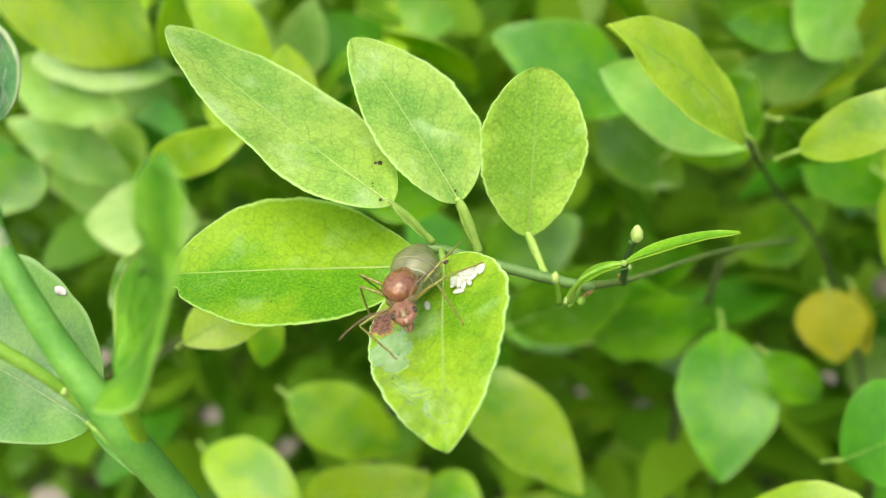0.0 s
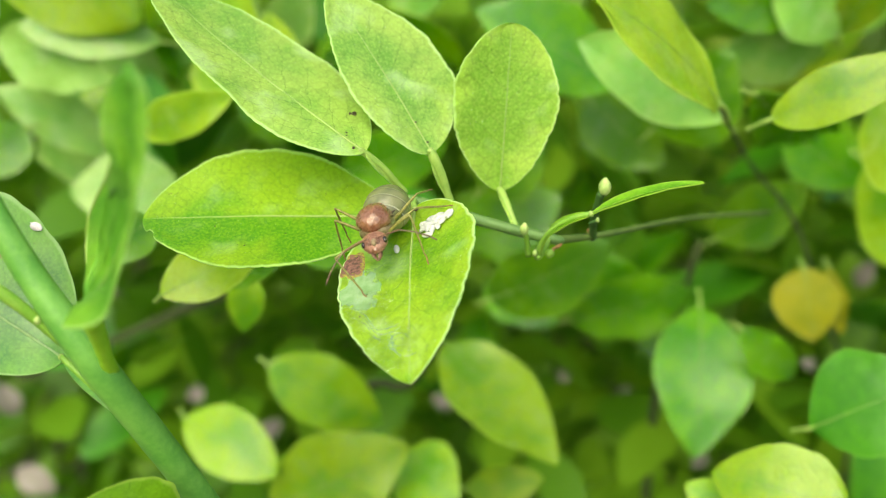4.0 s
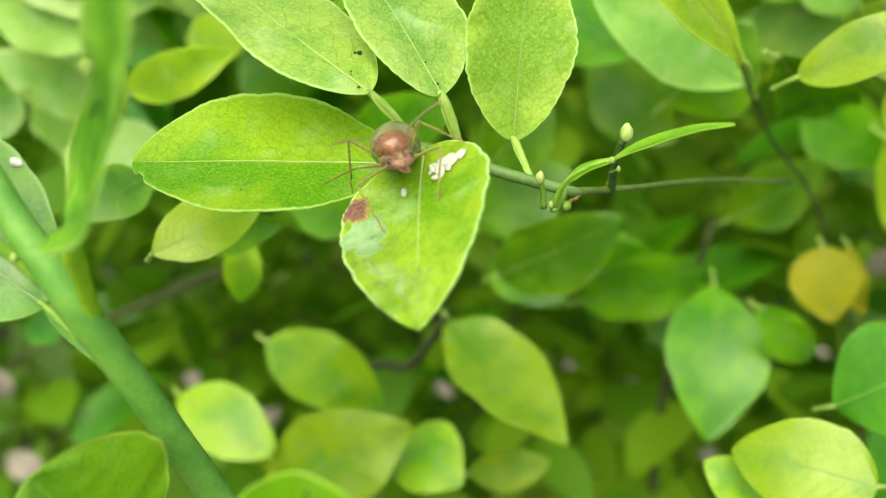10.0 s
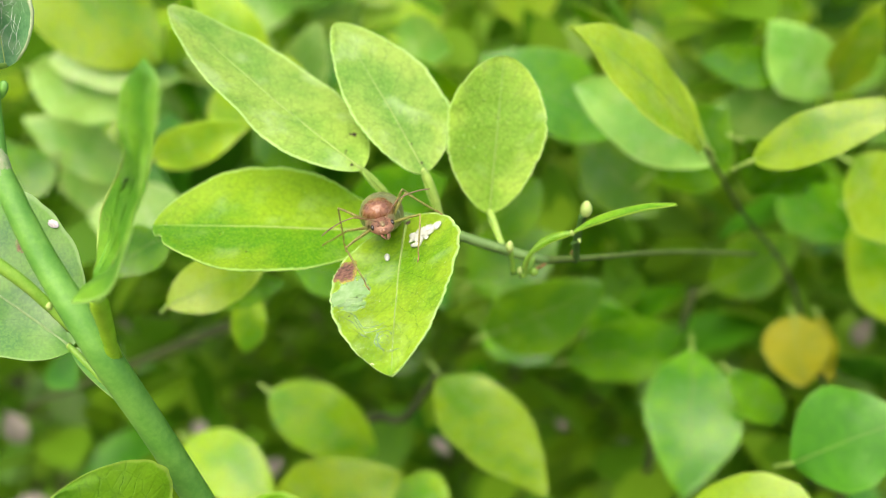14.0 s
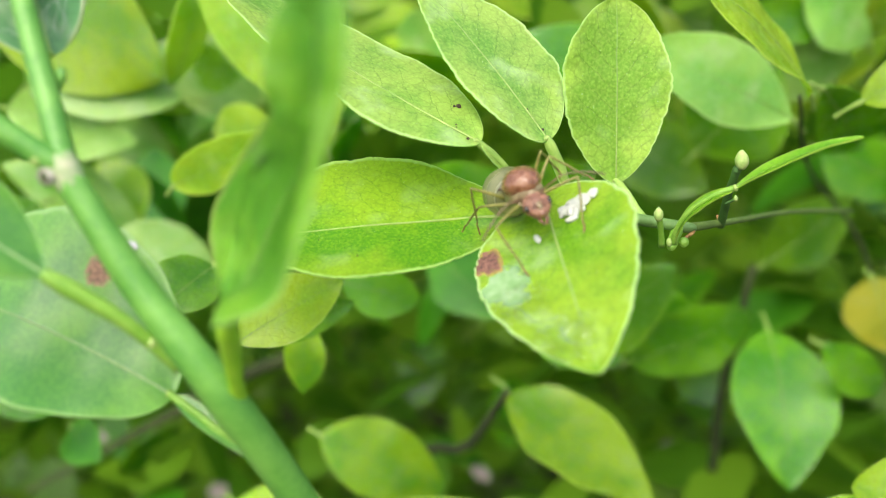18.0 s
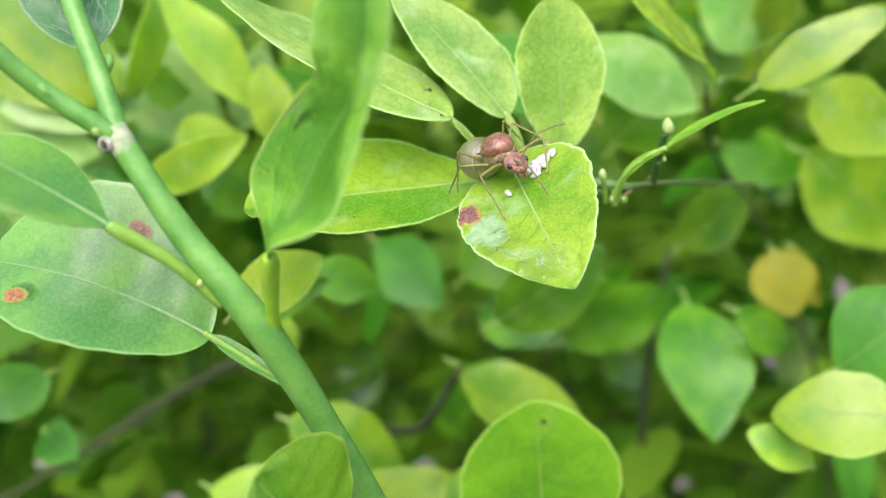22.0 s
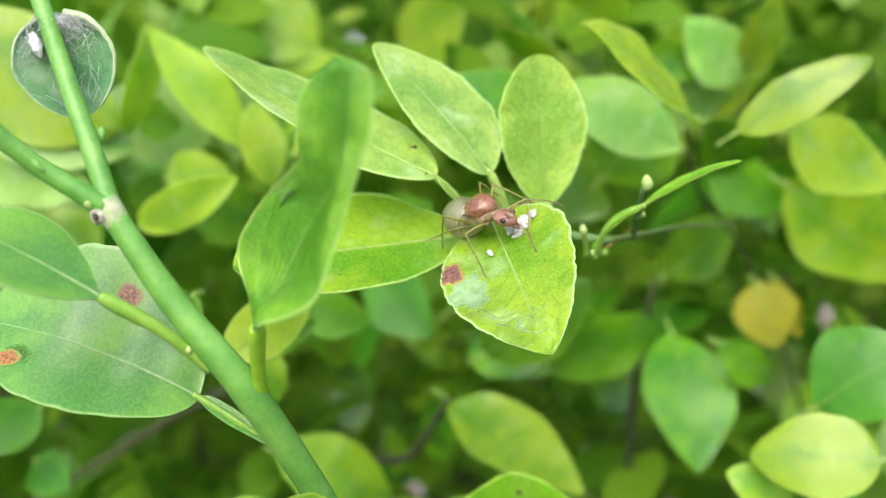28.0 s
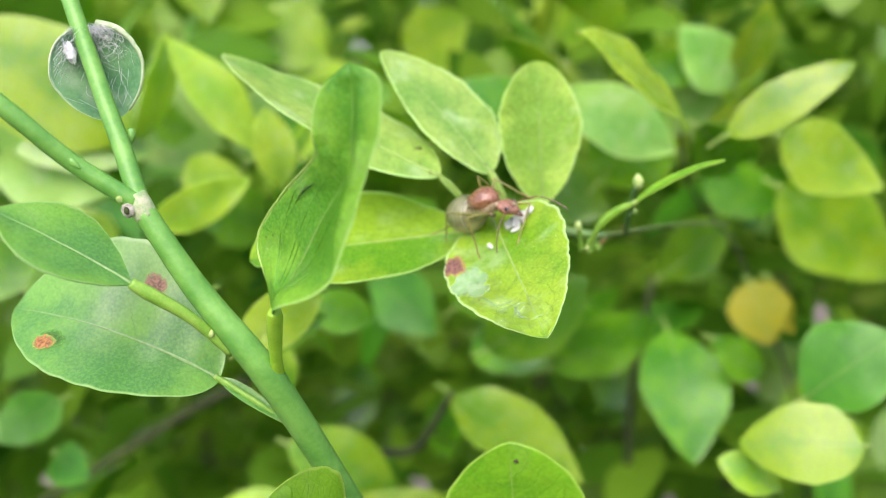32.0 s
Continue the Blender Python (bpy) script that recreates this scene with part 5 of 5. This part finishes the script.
def gaster_material():
    n = Nodes("grey green gaster")
    at = n.coords()
    uv = n.add("ShaderNodeSeparateXYZ", Vector=n.add("ShaderNodeUVMap").outputs[0])
    soft, fine = n.noise(at, 450.0, 3.0), n.noise(at, 3000.0, 3.0)
    low = n.add("ShaderNodeSeparateXYZ", Vector=at).outputs[2]
    colour = n.mix(n.ramp(soft, 0.3, 0.7), (0.085, 0.10, 0.035), (0.19, 0.20, 0.085))
    # the soft flank below the back plates
    colour = n.mix(n.ramp(n.math("ADD", low, n.math("MULTIPLY", n.math("SUBTRACT", soft, 0.5), 0.002)), -0.0012, 0.0002, 1.0, 0.0), colour, (0.34, 0.31, 0.15))
    colour = n.mix(n.math("MULTIPLY", n.ramp(uv.outputs[1], 0.78, 0.86), 0.55), colour, (0.06, 0.06, 0.025))
    colour = n.mix(n.ramp(uv.outputs[1], 0.89, 0.95), colour, (0.40, 0.42, 0.27))
    colour = n.mix(n.math("MULTIPLY", n.ramp(fine, 0.68, 0.75), 0.5), colour, (0.10, 0.09, 0.05))
    stripes = n.math("SINE", n.math("MULTIPLY", uv.outputs[1], 60.0))
    normal = n.bump(n.math("ADD", n.math("MULTIPLY", stripes, 0.15), fine), 0.25, 0.00008)
    skin = n.add("ShaderNodeBsdfPrincipled", Base_Color=colour, Roughness=0.36, Normal=normal)
    skin.inputs["Coat Weight"].default_value = 0.35
    skin.inputs["Coat Roughness"].default_value = 0.12
    return n.finish(skin.outputs[0])


GASTER = gaster_material()
ant = thing("ant", vec((-5, 97, 467)), "large reddish-brown queen ant with a grey-green banded abdomen", "ant")


def lathe_segment(y0, y1, profile, lip, squash, sides=32, rows=8):
    """One ring plate of the gaster between y0 and y1 (mm, running backwards)."""
    verts, faces, uvs = [], [], []
    for i in range(rows + 1):
        s = i / rows
        y = y0 + (y1 - y0) * s
        r = profile(y) + lip * s ** 3
        if i == rows:
            r -= lip * 0.9
        for k in range(sides):
            a = 2 * math.pi * k / sides
            verts.append((r * math.cos(a) * MM, -y * MM, r * squash * math.sin(a) * MM))
            uvs.append((k / sides, s))
    for i in range(rows):
        for k in range(sides):
            j = (k + 1) % sides
            faces.append((i * sides + k, i * sides + j, (i + 1) * sides + j, (i + 1) * sides + k))
    verts.append((0, -y0 * MM, 0))
    verts.append((0, -y1 * MM, 0))
    uvs += [(0.5, 0), (0.5, 1)]
    c0, c1 = len(verts) - 2, len(verts) - 1
    for k in range(sides):
        j = (k + 1) % sides
        faces.append((j, k, c0))
        faces.append((rows * sides + k, rows * sides + j, c1))
    return mesh_of("segment", verts, faces, uvs)


def gaster_round(y):
    s = min(max((y - 0.2) / 6.6, 0.0), 1.0)
    return 2.8 * math.sin(math.pi * s ** 0.86) ** 0.60 if 0 < s < 1 else 0.05


def thorax_shape(p):
    k = 1 + 0.10 * max(0, p.z) - 0.22 * max(0, -p.y) ** 2 - 0.14 * max(0, p.y) ** 3
    q = Vector((p.x * k, p.y, p.z * (1.05 if p.z > 0 else 0.9)))
    return q * (1 + 0.025 * noise.noise(p * 2.2))


def dome_shape(p):
    k = 1 - 0.16 * max(0, -p.y) ** 2 - 0.10 * max(0, p.y) ** 3
    groove = 1 - 0.05 * math.exp(-(p.x / 0.12) ** 2) * max(0, p.z)
    crease = -0.05 * math.exp(-((p.y + 0.45 - 0.25 * p.x * p.x) / 0.07) ** 2) * max(0, p.z)
    return Vector((p.x * k, p.y, p.z * groove)) * (1 + crease + 0.04 * noise.noise(p * 2.6) + 0.022 * noise.noise(p * 7))


def head_shape(p):
    k = 1 - 0.34 * max(0, p.y) ** 1.5
    top = 0.92 if p.z > 0 else 0.8
    dent = -0.10 * max(0, -p.y) ** 3 * (1 - abs(p.x))
    return Vector((p.x * k * 1.02, p.y + dent * -1, p.z * top * (1 - 0.3 * max(0, p.y)))) * (1 + 0.03 * noise.noise(p * 4) + 0.012 * noise.noise(p * 9))


thorax = part("thorax", blob("thorax", (0.00175, 0.0024, 0.0015), 20, 28, thorax_shape), PLATE, ant, "olive thorax with brown back plates", pose(0, -0.0001, -0.0003))
part("back_plate", blob("back_plate", (0.00202, 0.00218, 0.00162), 36, 44, dome_shape), CUTICLE, thorax, "glossy brown domed back plate", pose(0, 0.0004, 0.0007))
part("scutellum", blob("scutellum", (0.00105, 0.00062, 0.00075), 10, 16), CUTICLE, thorax, m=pose(0, -0.00155, 0.00085))
part("rear_plate", blob("rear_plate", (0.00085, 0.0008, 0.00085), 10, 16), PLATE, thorax, m=pose(0, -0.0020, 0.0001))
part("collar", blob("collar", (0.00150, 0.00085, 0.00105), 12, 18, lambda p: p * (1 + 0.05 * noise.noise(p * 5))), TAN, thorax, "folded tan collar", pose(0, 0.0017, -0.0001))
part("collar", blob("collar", (0.0007, 0.0006, 0.0006), 10, 14), TAN, thorax, "tan neck", pose(0, 0.0022, -0.0003))
for sx in (-1, 1):
    for y, z, ry, m in ((0.0011, -0.0002, 0.0007, TAN), (0.0001, -0.0004, 0.0008, PLATE), (-0.0011, -0.0003, 0.0007, PLATE), (0.0006, 0.0004, 0.0005, TAN), (-0.0005, 0.0005, 0.00055, TAN)):
        part("side_plate", blob("side_plate", (0.00030, ry * 1.25, 0.00075), 8, 12, lambda p: p * (1 + 0.2 * noise.noise(p * 3))), m, thorax, "folded side plate", pose(sx * 0.00150, y, z, 0, sx * -15, sx * 10))
    part("flank", blob("flank", (0.00062, 0.00135, 0.00105), 12, 18, lambda p: p * (1 + 0.10 * noise.noise(p * 3.2))), PLATE, thorax, "broad olive flank plate", pose(sx * 0.00122, -0.0002, -0.00035, 0, sx * -12, 0))
    for y in (0.0004, -0.0007):
        part("wing_stub", tube("wing_stub", [(0, 0, 0), (sx * 0.00022, -0.0002, 0.00015), (sx * 0.00038, -0.00045, 0.0001), (sx * 0.0003, -0.0007, 0.0)], [0.00016, 0.00018, 0.00012, 0.00004], 3, 6, 0.6, 0.4, y * 9000), DARK, thorax, "dark torn wing stub", pose(sx * 0.00170, y, 0.0004))
    part("groove", tube("groove", [(sx * 0.00064, 0.0018, 0.00160), (sx * 0.00084, 0.0009, 0.00198), (sx * 0.00082, -0.0001, 0.00200), (sx * 0.00055, -0.0011, 0.00170)], [0.00003, 0.00005, 0.00005, 0.00003], 4, 5, 0.6), DARK, thorax)
part("petiole_node", blob("petiole_node", (0.0005, 0.0008, 0.0006), 8, 12), PLATE, ant, "", pose(0, -0.0026, -0.0006))
gaster = part("gaster", lathe_segment(0.15, 1.75, gaster_round, 0.05, 0.95), GASTER, ant, "swollen grey-green abdomen", pose(0, -0.0030, -0.0005))
for a, b in ((1.65, 3.0), (2.9, 4.2), (4.1, 5.2), (5.1, 6.75)):
    part("gaster_plate", lathe_segment(a, b, gaster_round, 0.06, 0.95), GASTER, gaster)
head = part("head", blob("head", (0.00145, 0.00162, 0.00104), 22, 30, head_shape), FACE, ant, "reddish head", pose(0, 0.0037, -0.0006))
for sx in (-1, 1):
    part("eye", blob("eye", (0.00026, 0.00040, 0.00037), 8, 12), EYE, head, "black eye", pose(sx * 0.00120, 0.00025, 0.00034))
    part("mandible", tube("mandible", [(sx * 0.00036, 0.0011, -0.0003), (sx * 0.00034, 0.0015, -0.0004), (sx * 0.00018, 0.0019, -0.0005), (sx * 0.00009, 0.00225, -0.00055)], [0.00032, 0.00032, 0.00022, 0.00005], 4, 10, 0.5, 0.2, sx), JAW, head, "short dark mandible")
    part("cheek", blob("cheek", (0.0004, 0.0005, 0.0004), 8, 10), FACE, head, "", pose(sx * 0.0006, 0.0008, -0.0001))
    part("frons_ridge", tube("frons_ridge", [(sx * 0.0003, 0.0009, 0.0007), (sx * 0.00042, 0.0004, 0.00092), (sx * 0.0004, -0.0002, 0.00102)], [0.00007, 0.0001, 0.00004], 3, 6), JAW, head)
    part("antenna_socket", blob("antenna_socket", (0.00022, 0.00026, 0.00016), 8, 12), JAW, head, "dark antenna socket", pose(sx * 0.00048, 0.00062, 0.00066))
part("brow_plate", blob("brow_plate", (0.00036, 0.0006, 0.0003), 8, 12, lambda p: p * (1 + 0.15 * noise.noise(p * 4))), TAN, head, "pale plate between the antennae", pose(0, 0.0005, 0.00068))
part("clypeus", blob("clypeus", (0.00055, 0.0005, 0.00042), 8, 12), CUTICLE, head, "", pose(0, 0.0011, 0.0001))


def antenna_mesh():
    pts = [(0, 0, 0), (0, 0.0012, 0.0006), (0, 0.0026, 0.0011)]
    return tube("scape", pts, [0.00007, 0.00007, 0.00008], 5, 8)


def flagellum_mesh():
    verts_pts = [(0, 0.0026 + 0.0004 * k, 0.0011 - 0.00003 * k - 0.000012 * k * k) for k in range(11)]
    rad = [0.00006 + (0.000018 if k % 2 else 0.0) + 0.000003 * k for k in range(10)] + [0.00006]
    return tube("flagellum", verts_pts, rad, 3, 8)


SCAPE, FLAGELLUM = antenna_mesh(), flagellum_mesh()
feelers = []
for k in range(2):
    fe = part("antenna", SCAPE, JAW, ant, "elbowed brown antenna")
    part("flagellum", FLAGELLUM, BEAD, fe, "beaded greyish tip of the antenna")
    feelers.append(fe)

# legs: hip in the ant's space (mm), upper and lower lengths (mm)
HIPS = (((1.0, 1.4, -1.3), 4.3, 6.4), ((-1.0, 1.4, -1.3), 4.3, 6.4), ((1.1, 0.2, -1.5), 4.2, 6.4), ((-1.1, 0.2, -1.5), 4.2, 6.0), ((1.0, -1.1, -1.5), 4.8, 7.0), ((-1.0, -1.1, -1.5), 4.8, 7.0))
legs = []
for hip, upper, lower in HIPS:
    u, w = upper * MM, lower * MM
    th = part("femur", tube("femur", [(0, 0, 0), (0, u * 0.3, 0.00008), (0, u * 0.7, 0.00008), (0, u, 0)], [0.00016, 0.00021, 0.00016, 0.00012], 5, 8), LIMB, ant, "slender olive leg")
    part("coxa", blob("coxa", (0.0004, 0.0006, 0.0004), 8, 10), TAN, th)
    sh = part("tibia", tube("tibia", [(0, 0, 0), (0, w * 0.3, 0.00003), (0, w * 0.72, 0)], [0.00011, 0.00013, 0.0001], 5, 8), LIMB, ant, "slender olive shin")
    part("tarsus", tube("tarsus", [(0, w * 0.715, 0), (0, w * 0.78, 0.00012), (0, w * 0.86, 0.00005), (0, w * 0.94, 0.00002), (0, w, 0.0)], [0.00009, 0.00007, 0.00009, 0.00007, 0.0001], 3, 6), FOOT, sh, "jointed reddish foot")
    legs.append((Vector(hip) * MM, u, w, th, sh))

# where the ant's gaster, thorax and head are (mm), second by second
BODY = []


def stand(t, gaster_at, thorax_at, head_at):
    BODY.append((t, gaster_at, thorax_at, head_at))


stand(0.0, (-4.2, 100.0, 467.0), (-5.5, 94.1, 465.4), (-4.9, 91.0, 463.7))
stand(2.5, (-4.2, 100.1, 467.1), (-5.4, 94.1, 465.5), (-4.8, 91.1, 463.8))
stand(3.5, (-4.3, 100.9, 467.1), (-5.3, 95.0, 465.8), (-4.8, 91.8, 464.2))
stand(5.5, (-4.4, 103.2, 466.9), (-5.1, 97.3, 466.1), (-4.9, 94.0, 465.0))
stand(6.5, (-4.5, 103.6, 466.9), (-5.1, 97.7, 466.4), (-4.7, 94.3, 465.4))
stand(7.5, (-4.9, 103.7, 466.6), (-4.8, 98.0, 466.6), (-3.7, 94.6, 465.9))
stand(9.0, (-5.1, 103.7, 466.6), (-4.4, 98.1, 466.5), (-3.2, 94.7, 466.0))
stand(13.0, (-4.9, 103.7, 466.8), (-4.3, 98.2, 467.1), (-3.3, 94.8, 466.4))
stand(14.5, (-5.1, 103.4, 467.0), (-4.5, 97.9, 467.5), (-3.4, 94.6, 466.7))
stand(16.5, (-5.5, 103.2, 467.4), (-4.6, 97.7, 467.9), (-3.2, 94.6, 466.7))
stand(17.5, (-5.7, 103.3, 466.7), (-4.5, 98.0, 467.8), (-3.2, 95.2, 466.6))
stand(18.5, (-6.1, 103.2, 466.3), (-4.2, 98.4, 467.2), (-3.2, 95.7, 465.9))
stand(19.3, (-6.3, 102.9, 466.3), (-4.2, 98.4, 467.0), (-3.2, 95.7, 465.4))
stand(20.0, (-6.2, 103.1, 466.5), (-4.0, 98.7, 467.5), (-2.2, 95.9, 465.7))
stand(21.0, (-5.8, 103.4, 466.3), (-3.8, 98.9, 467.5), (-1.6, 95.9, 465.3))
stand(23.0, (-5.5, 103.5, 466.2), (-3.6, 98.9, 467.3), (-2.1, 95.9, 465.9))
stand(24.5, (-5.5, 103.5, 466.1), (-3.6, 98.9, 467.2), (-2.0, 96.0, 465.9))
stand(28.0, (-5.7, 103.5, 466.2), (-3.5, 98.9, 467.4), (-0.8, 96.3, 466.4))
stand(32.0, (-5.8, 103.4, 466.0), (-3.2, 98.9, 467.9), (0.4, 96.3, 466.9))
# where each foot stands: front pair, middle pair, hind pair (the ant's right first), as rows of seconds and place
FRONT_RIGHT = ((0, (-5.0, 91.7, 457.4)), (3.5, (-5.1, 91.8, 457.4)), (9, (-3.9, 92.3, 458.4)), (28.6, (-3.9, 93.9, 459.3)), (29.4, (-4.3, 95.9, 460.3)), (32, (-4.5, 96.2, 460.5)))
FRONT_LEFT = ((0, (1.6, 92.5, 461.4)), (9, (0.8, 93.3, 461.5)), (21, (1.6, 94.6, 462.7)), (28.8, (1.7, 94.8, 462.8)), (29.6, (-0.2, 95.5, 462.3)), (32, (0.0, 94.8, 462.0)))
MIDDLE_RIGHT = ((0, (-9.3, 97.5, 459.6)), (5.5, (-9.3, 99.5, 460.2)), (9, (-13.6, 103.6, 460.9)), (13, (-13.6, 103.6, 460.9)), (17, (-11.5, 105.0, 462.0)), (17.6, (-11.3, 105.0, 462.0)), (18.6, (-9.6, 103.8, 461.8)), (25, (-9.5, 104.0, 462.1)), (26.4, (-10.8, 106.1, 462.8)), (32, (-10.6, 106.3, 462.9)))
MIDDLE_LEFT = ((0, (3.6, 99.6, 466.9)), (32, (3.7, 100.3, 467.4)))
HIND_RIGHT = ((0, (-8.8, 101.5, 462.0)), (9, (-9.3, 100.7, 460.7)), (20, (-8.6, 102.3, 462.3)), (32, (-8.3, 102.5, 462.5)))
HIND_LEFT = ((0, (0.2, 104.0, 467.6)), (32, (0.4, 104.2, 467.8)))
FEET = (FRONT_RIGHT, FRONT_LEFT, MIDDLE_RIGHT, MIDDLE_LEFT, HIND_RIGHT, HIND_LEFT)
# where the two antennae point
FEEL_RIGHT = ((0, (-12.0, 87.7, 461.6)), (2, (-12.0, 87.8, 460.5)), (3.5, (-9.3, 88.9, 459.9)), (6, (-10.0, 92.1, 464.6)), (7.5, (-8.0, 91.8, 466.5)), (9, (-6.2, 91.7, 469.2)), (10, (-8.5, 92, 468)), (11, (-11.2, 92.5, 466.1)), (13, (-8.7, 92.6, 465.9)),
     (16.5, (-9.4, 92.2, 466.4)), (18, (-8, 92.4, 464)), (19, (-5.7, 92.8, 462.4)), (20, (0.4, 91.4, 460.5)), (21, (-1.5, 91.5, 464.6)), (22, (-0.1, 91.3, 463.4)), (23, (-1.9, 93.2, 463.2)), (24.5, (-5.1, 92.1, 465.6)), (28, (1.6, 93.1, 463.1)), (30.5, (-0.3, 93.0, 460.9)), (31, (0.3, 93.1, 462.0)), (32, (-3.7, 94.1, 460.1)))
FEEL_LEFT = ((0, (-1.4, 95.5, 468.2)), (1.5, (-1.3, 95.4, 468.0)), (2.5, (-1.5, 92.5, 466.5)), (3.5, (-0.2, 90.6, 464.0)), (6, (-2.4, 96.5, 470.4)), (7.5, (-1.5, 94, 470.5)), (9, (-0.7, 90.5, 467.5)), (10, (0, 95, 471.5)), (11, (0.6, 97.6, 473.0)), (13, (2.8, 97.4, 472.2)), (16.5, (3.0, 97.0, 472.6)), (18, (3.5, 95, 469)),
     (19, (3.8, 93.4, 465.5)), (20, (0.7, 93.4, 465.1)), (21, (3.3, 94.1, 464.1)), (22, (5.0, 96.2, 470.8)), (24.5, (4.6, 96.3, 471.0)), (28, (4.6, 95.7, 467.6)), (30, (2.3, 93.7, 465.4)), (30.5, (4.0, 96.0, 469.3)), (31, (4.2, 96.5, 472.6)), (32, (5.1, 94.5, 467.2)))
FEEL = (FEEL_RIGHT, FEEL_LEFT)


def between(rows, t):
    """Straight line between timed places, in metres."""
    times = [r[0] for r in rows]
    return Vector([float(np.interp(t, times, [r[1][k] for r in rows])) for k in range(3)]) * MM


def facing(at, ahead, up):
    """The pose whose Y looks along ahead."""
    y = ahead.normalized()
    x = y.cross(up).normalized()
    z = x.cross(y)
    m = Matrix((x, y, z)).transposed().to_4x4()
    m.translation = at
    return m


def motions():
    times = [k * 0.5 for k in range(65)]
    rows = {ob: [] for ob in (ant, head, gaster, *feelers)}
    for leg in legs:
        rows[leg[3]], rows[leg[4]] = [], []
    up = Vector((-0.25, -0.20, 0.95))
    for t in times:
        g, c, h = (between([(r[0], r[k]) for r in BODY], t) for k in (1, 2, 3))
        body = facing(c, (h - c) * 0.5 + (c - g) * 0.5, up)
        inv = body.inverted()
        rows[ant].append((t, body))
        neck = Vector((0, 0.0021, -0.0004))
        nod = (inv @ h) - neck
        rows[head].append((t, facing(neck + nod.normalized() * 0.0017, nod + Vector((0, 0.0004, -0.0002)), Vector((0, 0, 1)))))
        waist = Vector((0, -0.0010, -0.0017))
        rows[gaster].append((t, facing(waist, waist - (inv @ g), Vector((0, 0, 1)))))
        for k, fe in enumerate(feelers):
            socket = (inv @ h) + Vector((0.0005 if k == 0 else -0.0005, 0.0006, 0.0008))
            aim = (inv @ between(FEEL[k], t)) - socket
            rows[fe].append((t, facing(socket, aim, Vector((0, 0.2, 1)))))
        for (hip, upper, lower, th, sh), feet in zip(legs, FEET):
            foot = inv @ between(feet, t)
            way = foot - hip
            d = min(way.length, (upper + lower) * 0.985)
            d = max(d, abs(upper - lower) * 1.02)
            way.normalize()
            out = Vector((1.0 if hip.x > 0 else -1.0, 0, 0.9))
            bow = (out - way * out.dot(way)).normalized()
            a = (upper * upper + d * d - lower * lower) / (2 * d)
            knee = hip + way * a + bow * math.sqrt(max(upper * upper - a * a, 0))
            rows[th].append((t, facing(hip, knee - hip, bow)))
            rows[sh].append((t, facing(knee, hip + way * d - knee, bow)))
    for ob, keyed in rows.items():
        walk(ob, keyed)


motions()
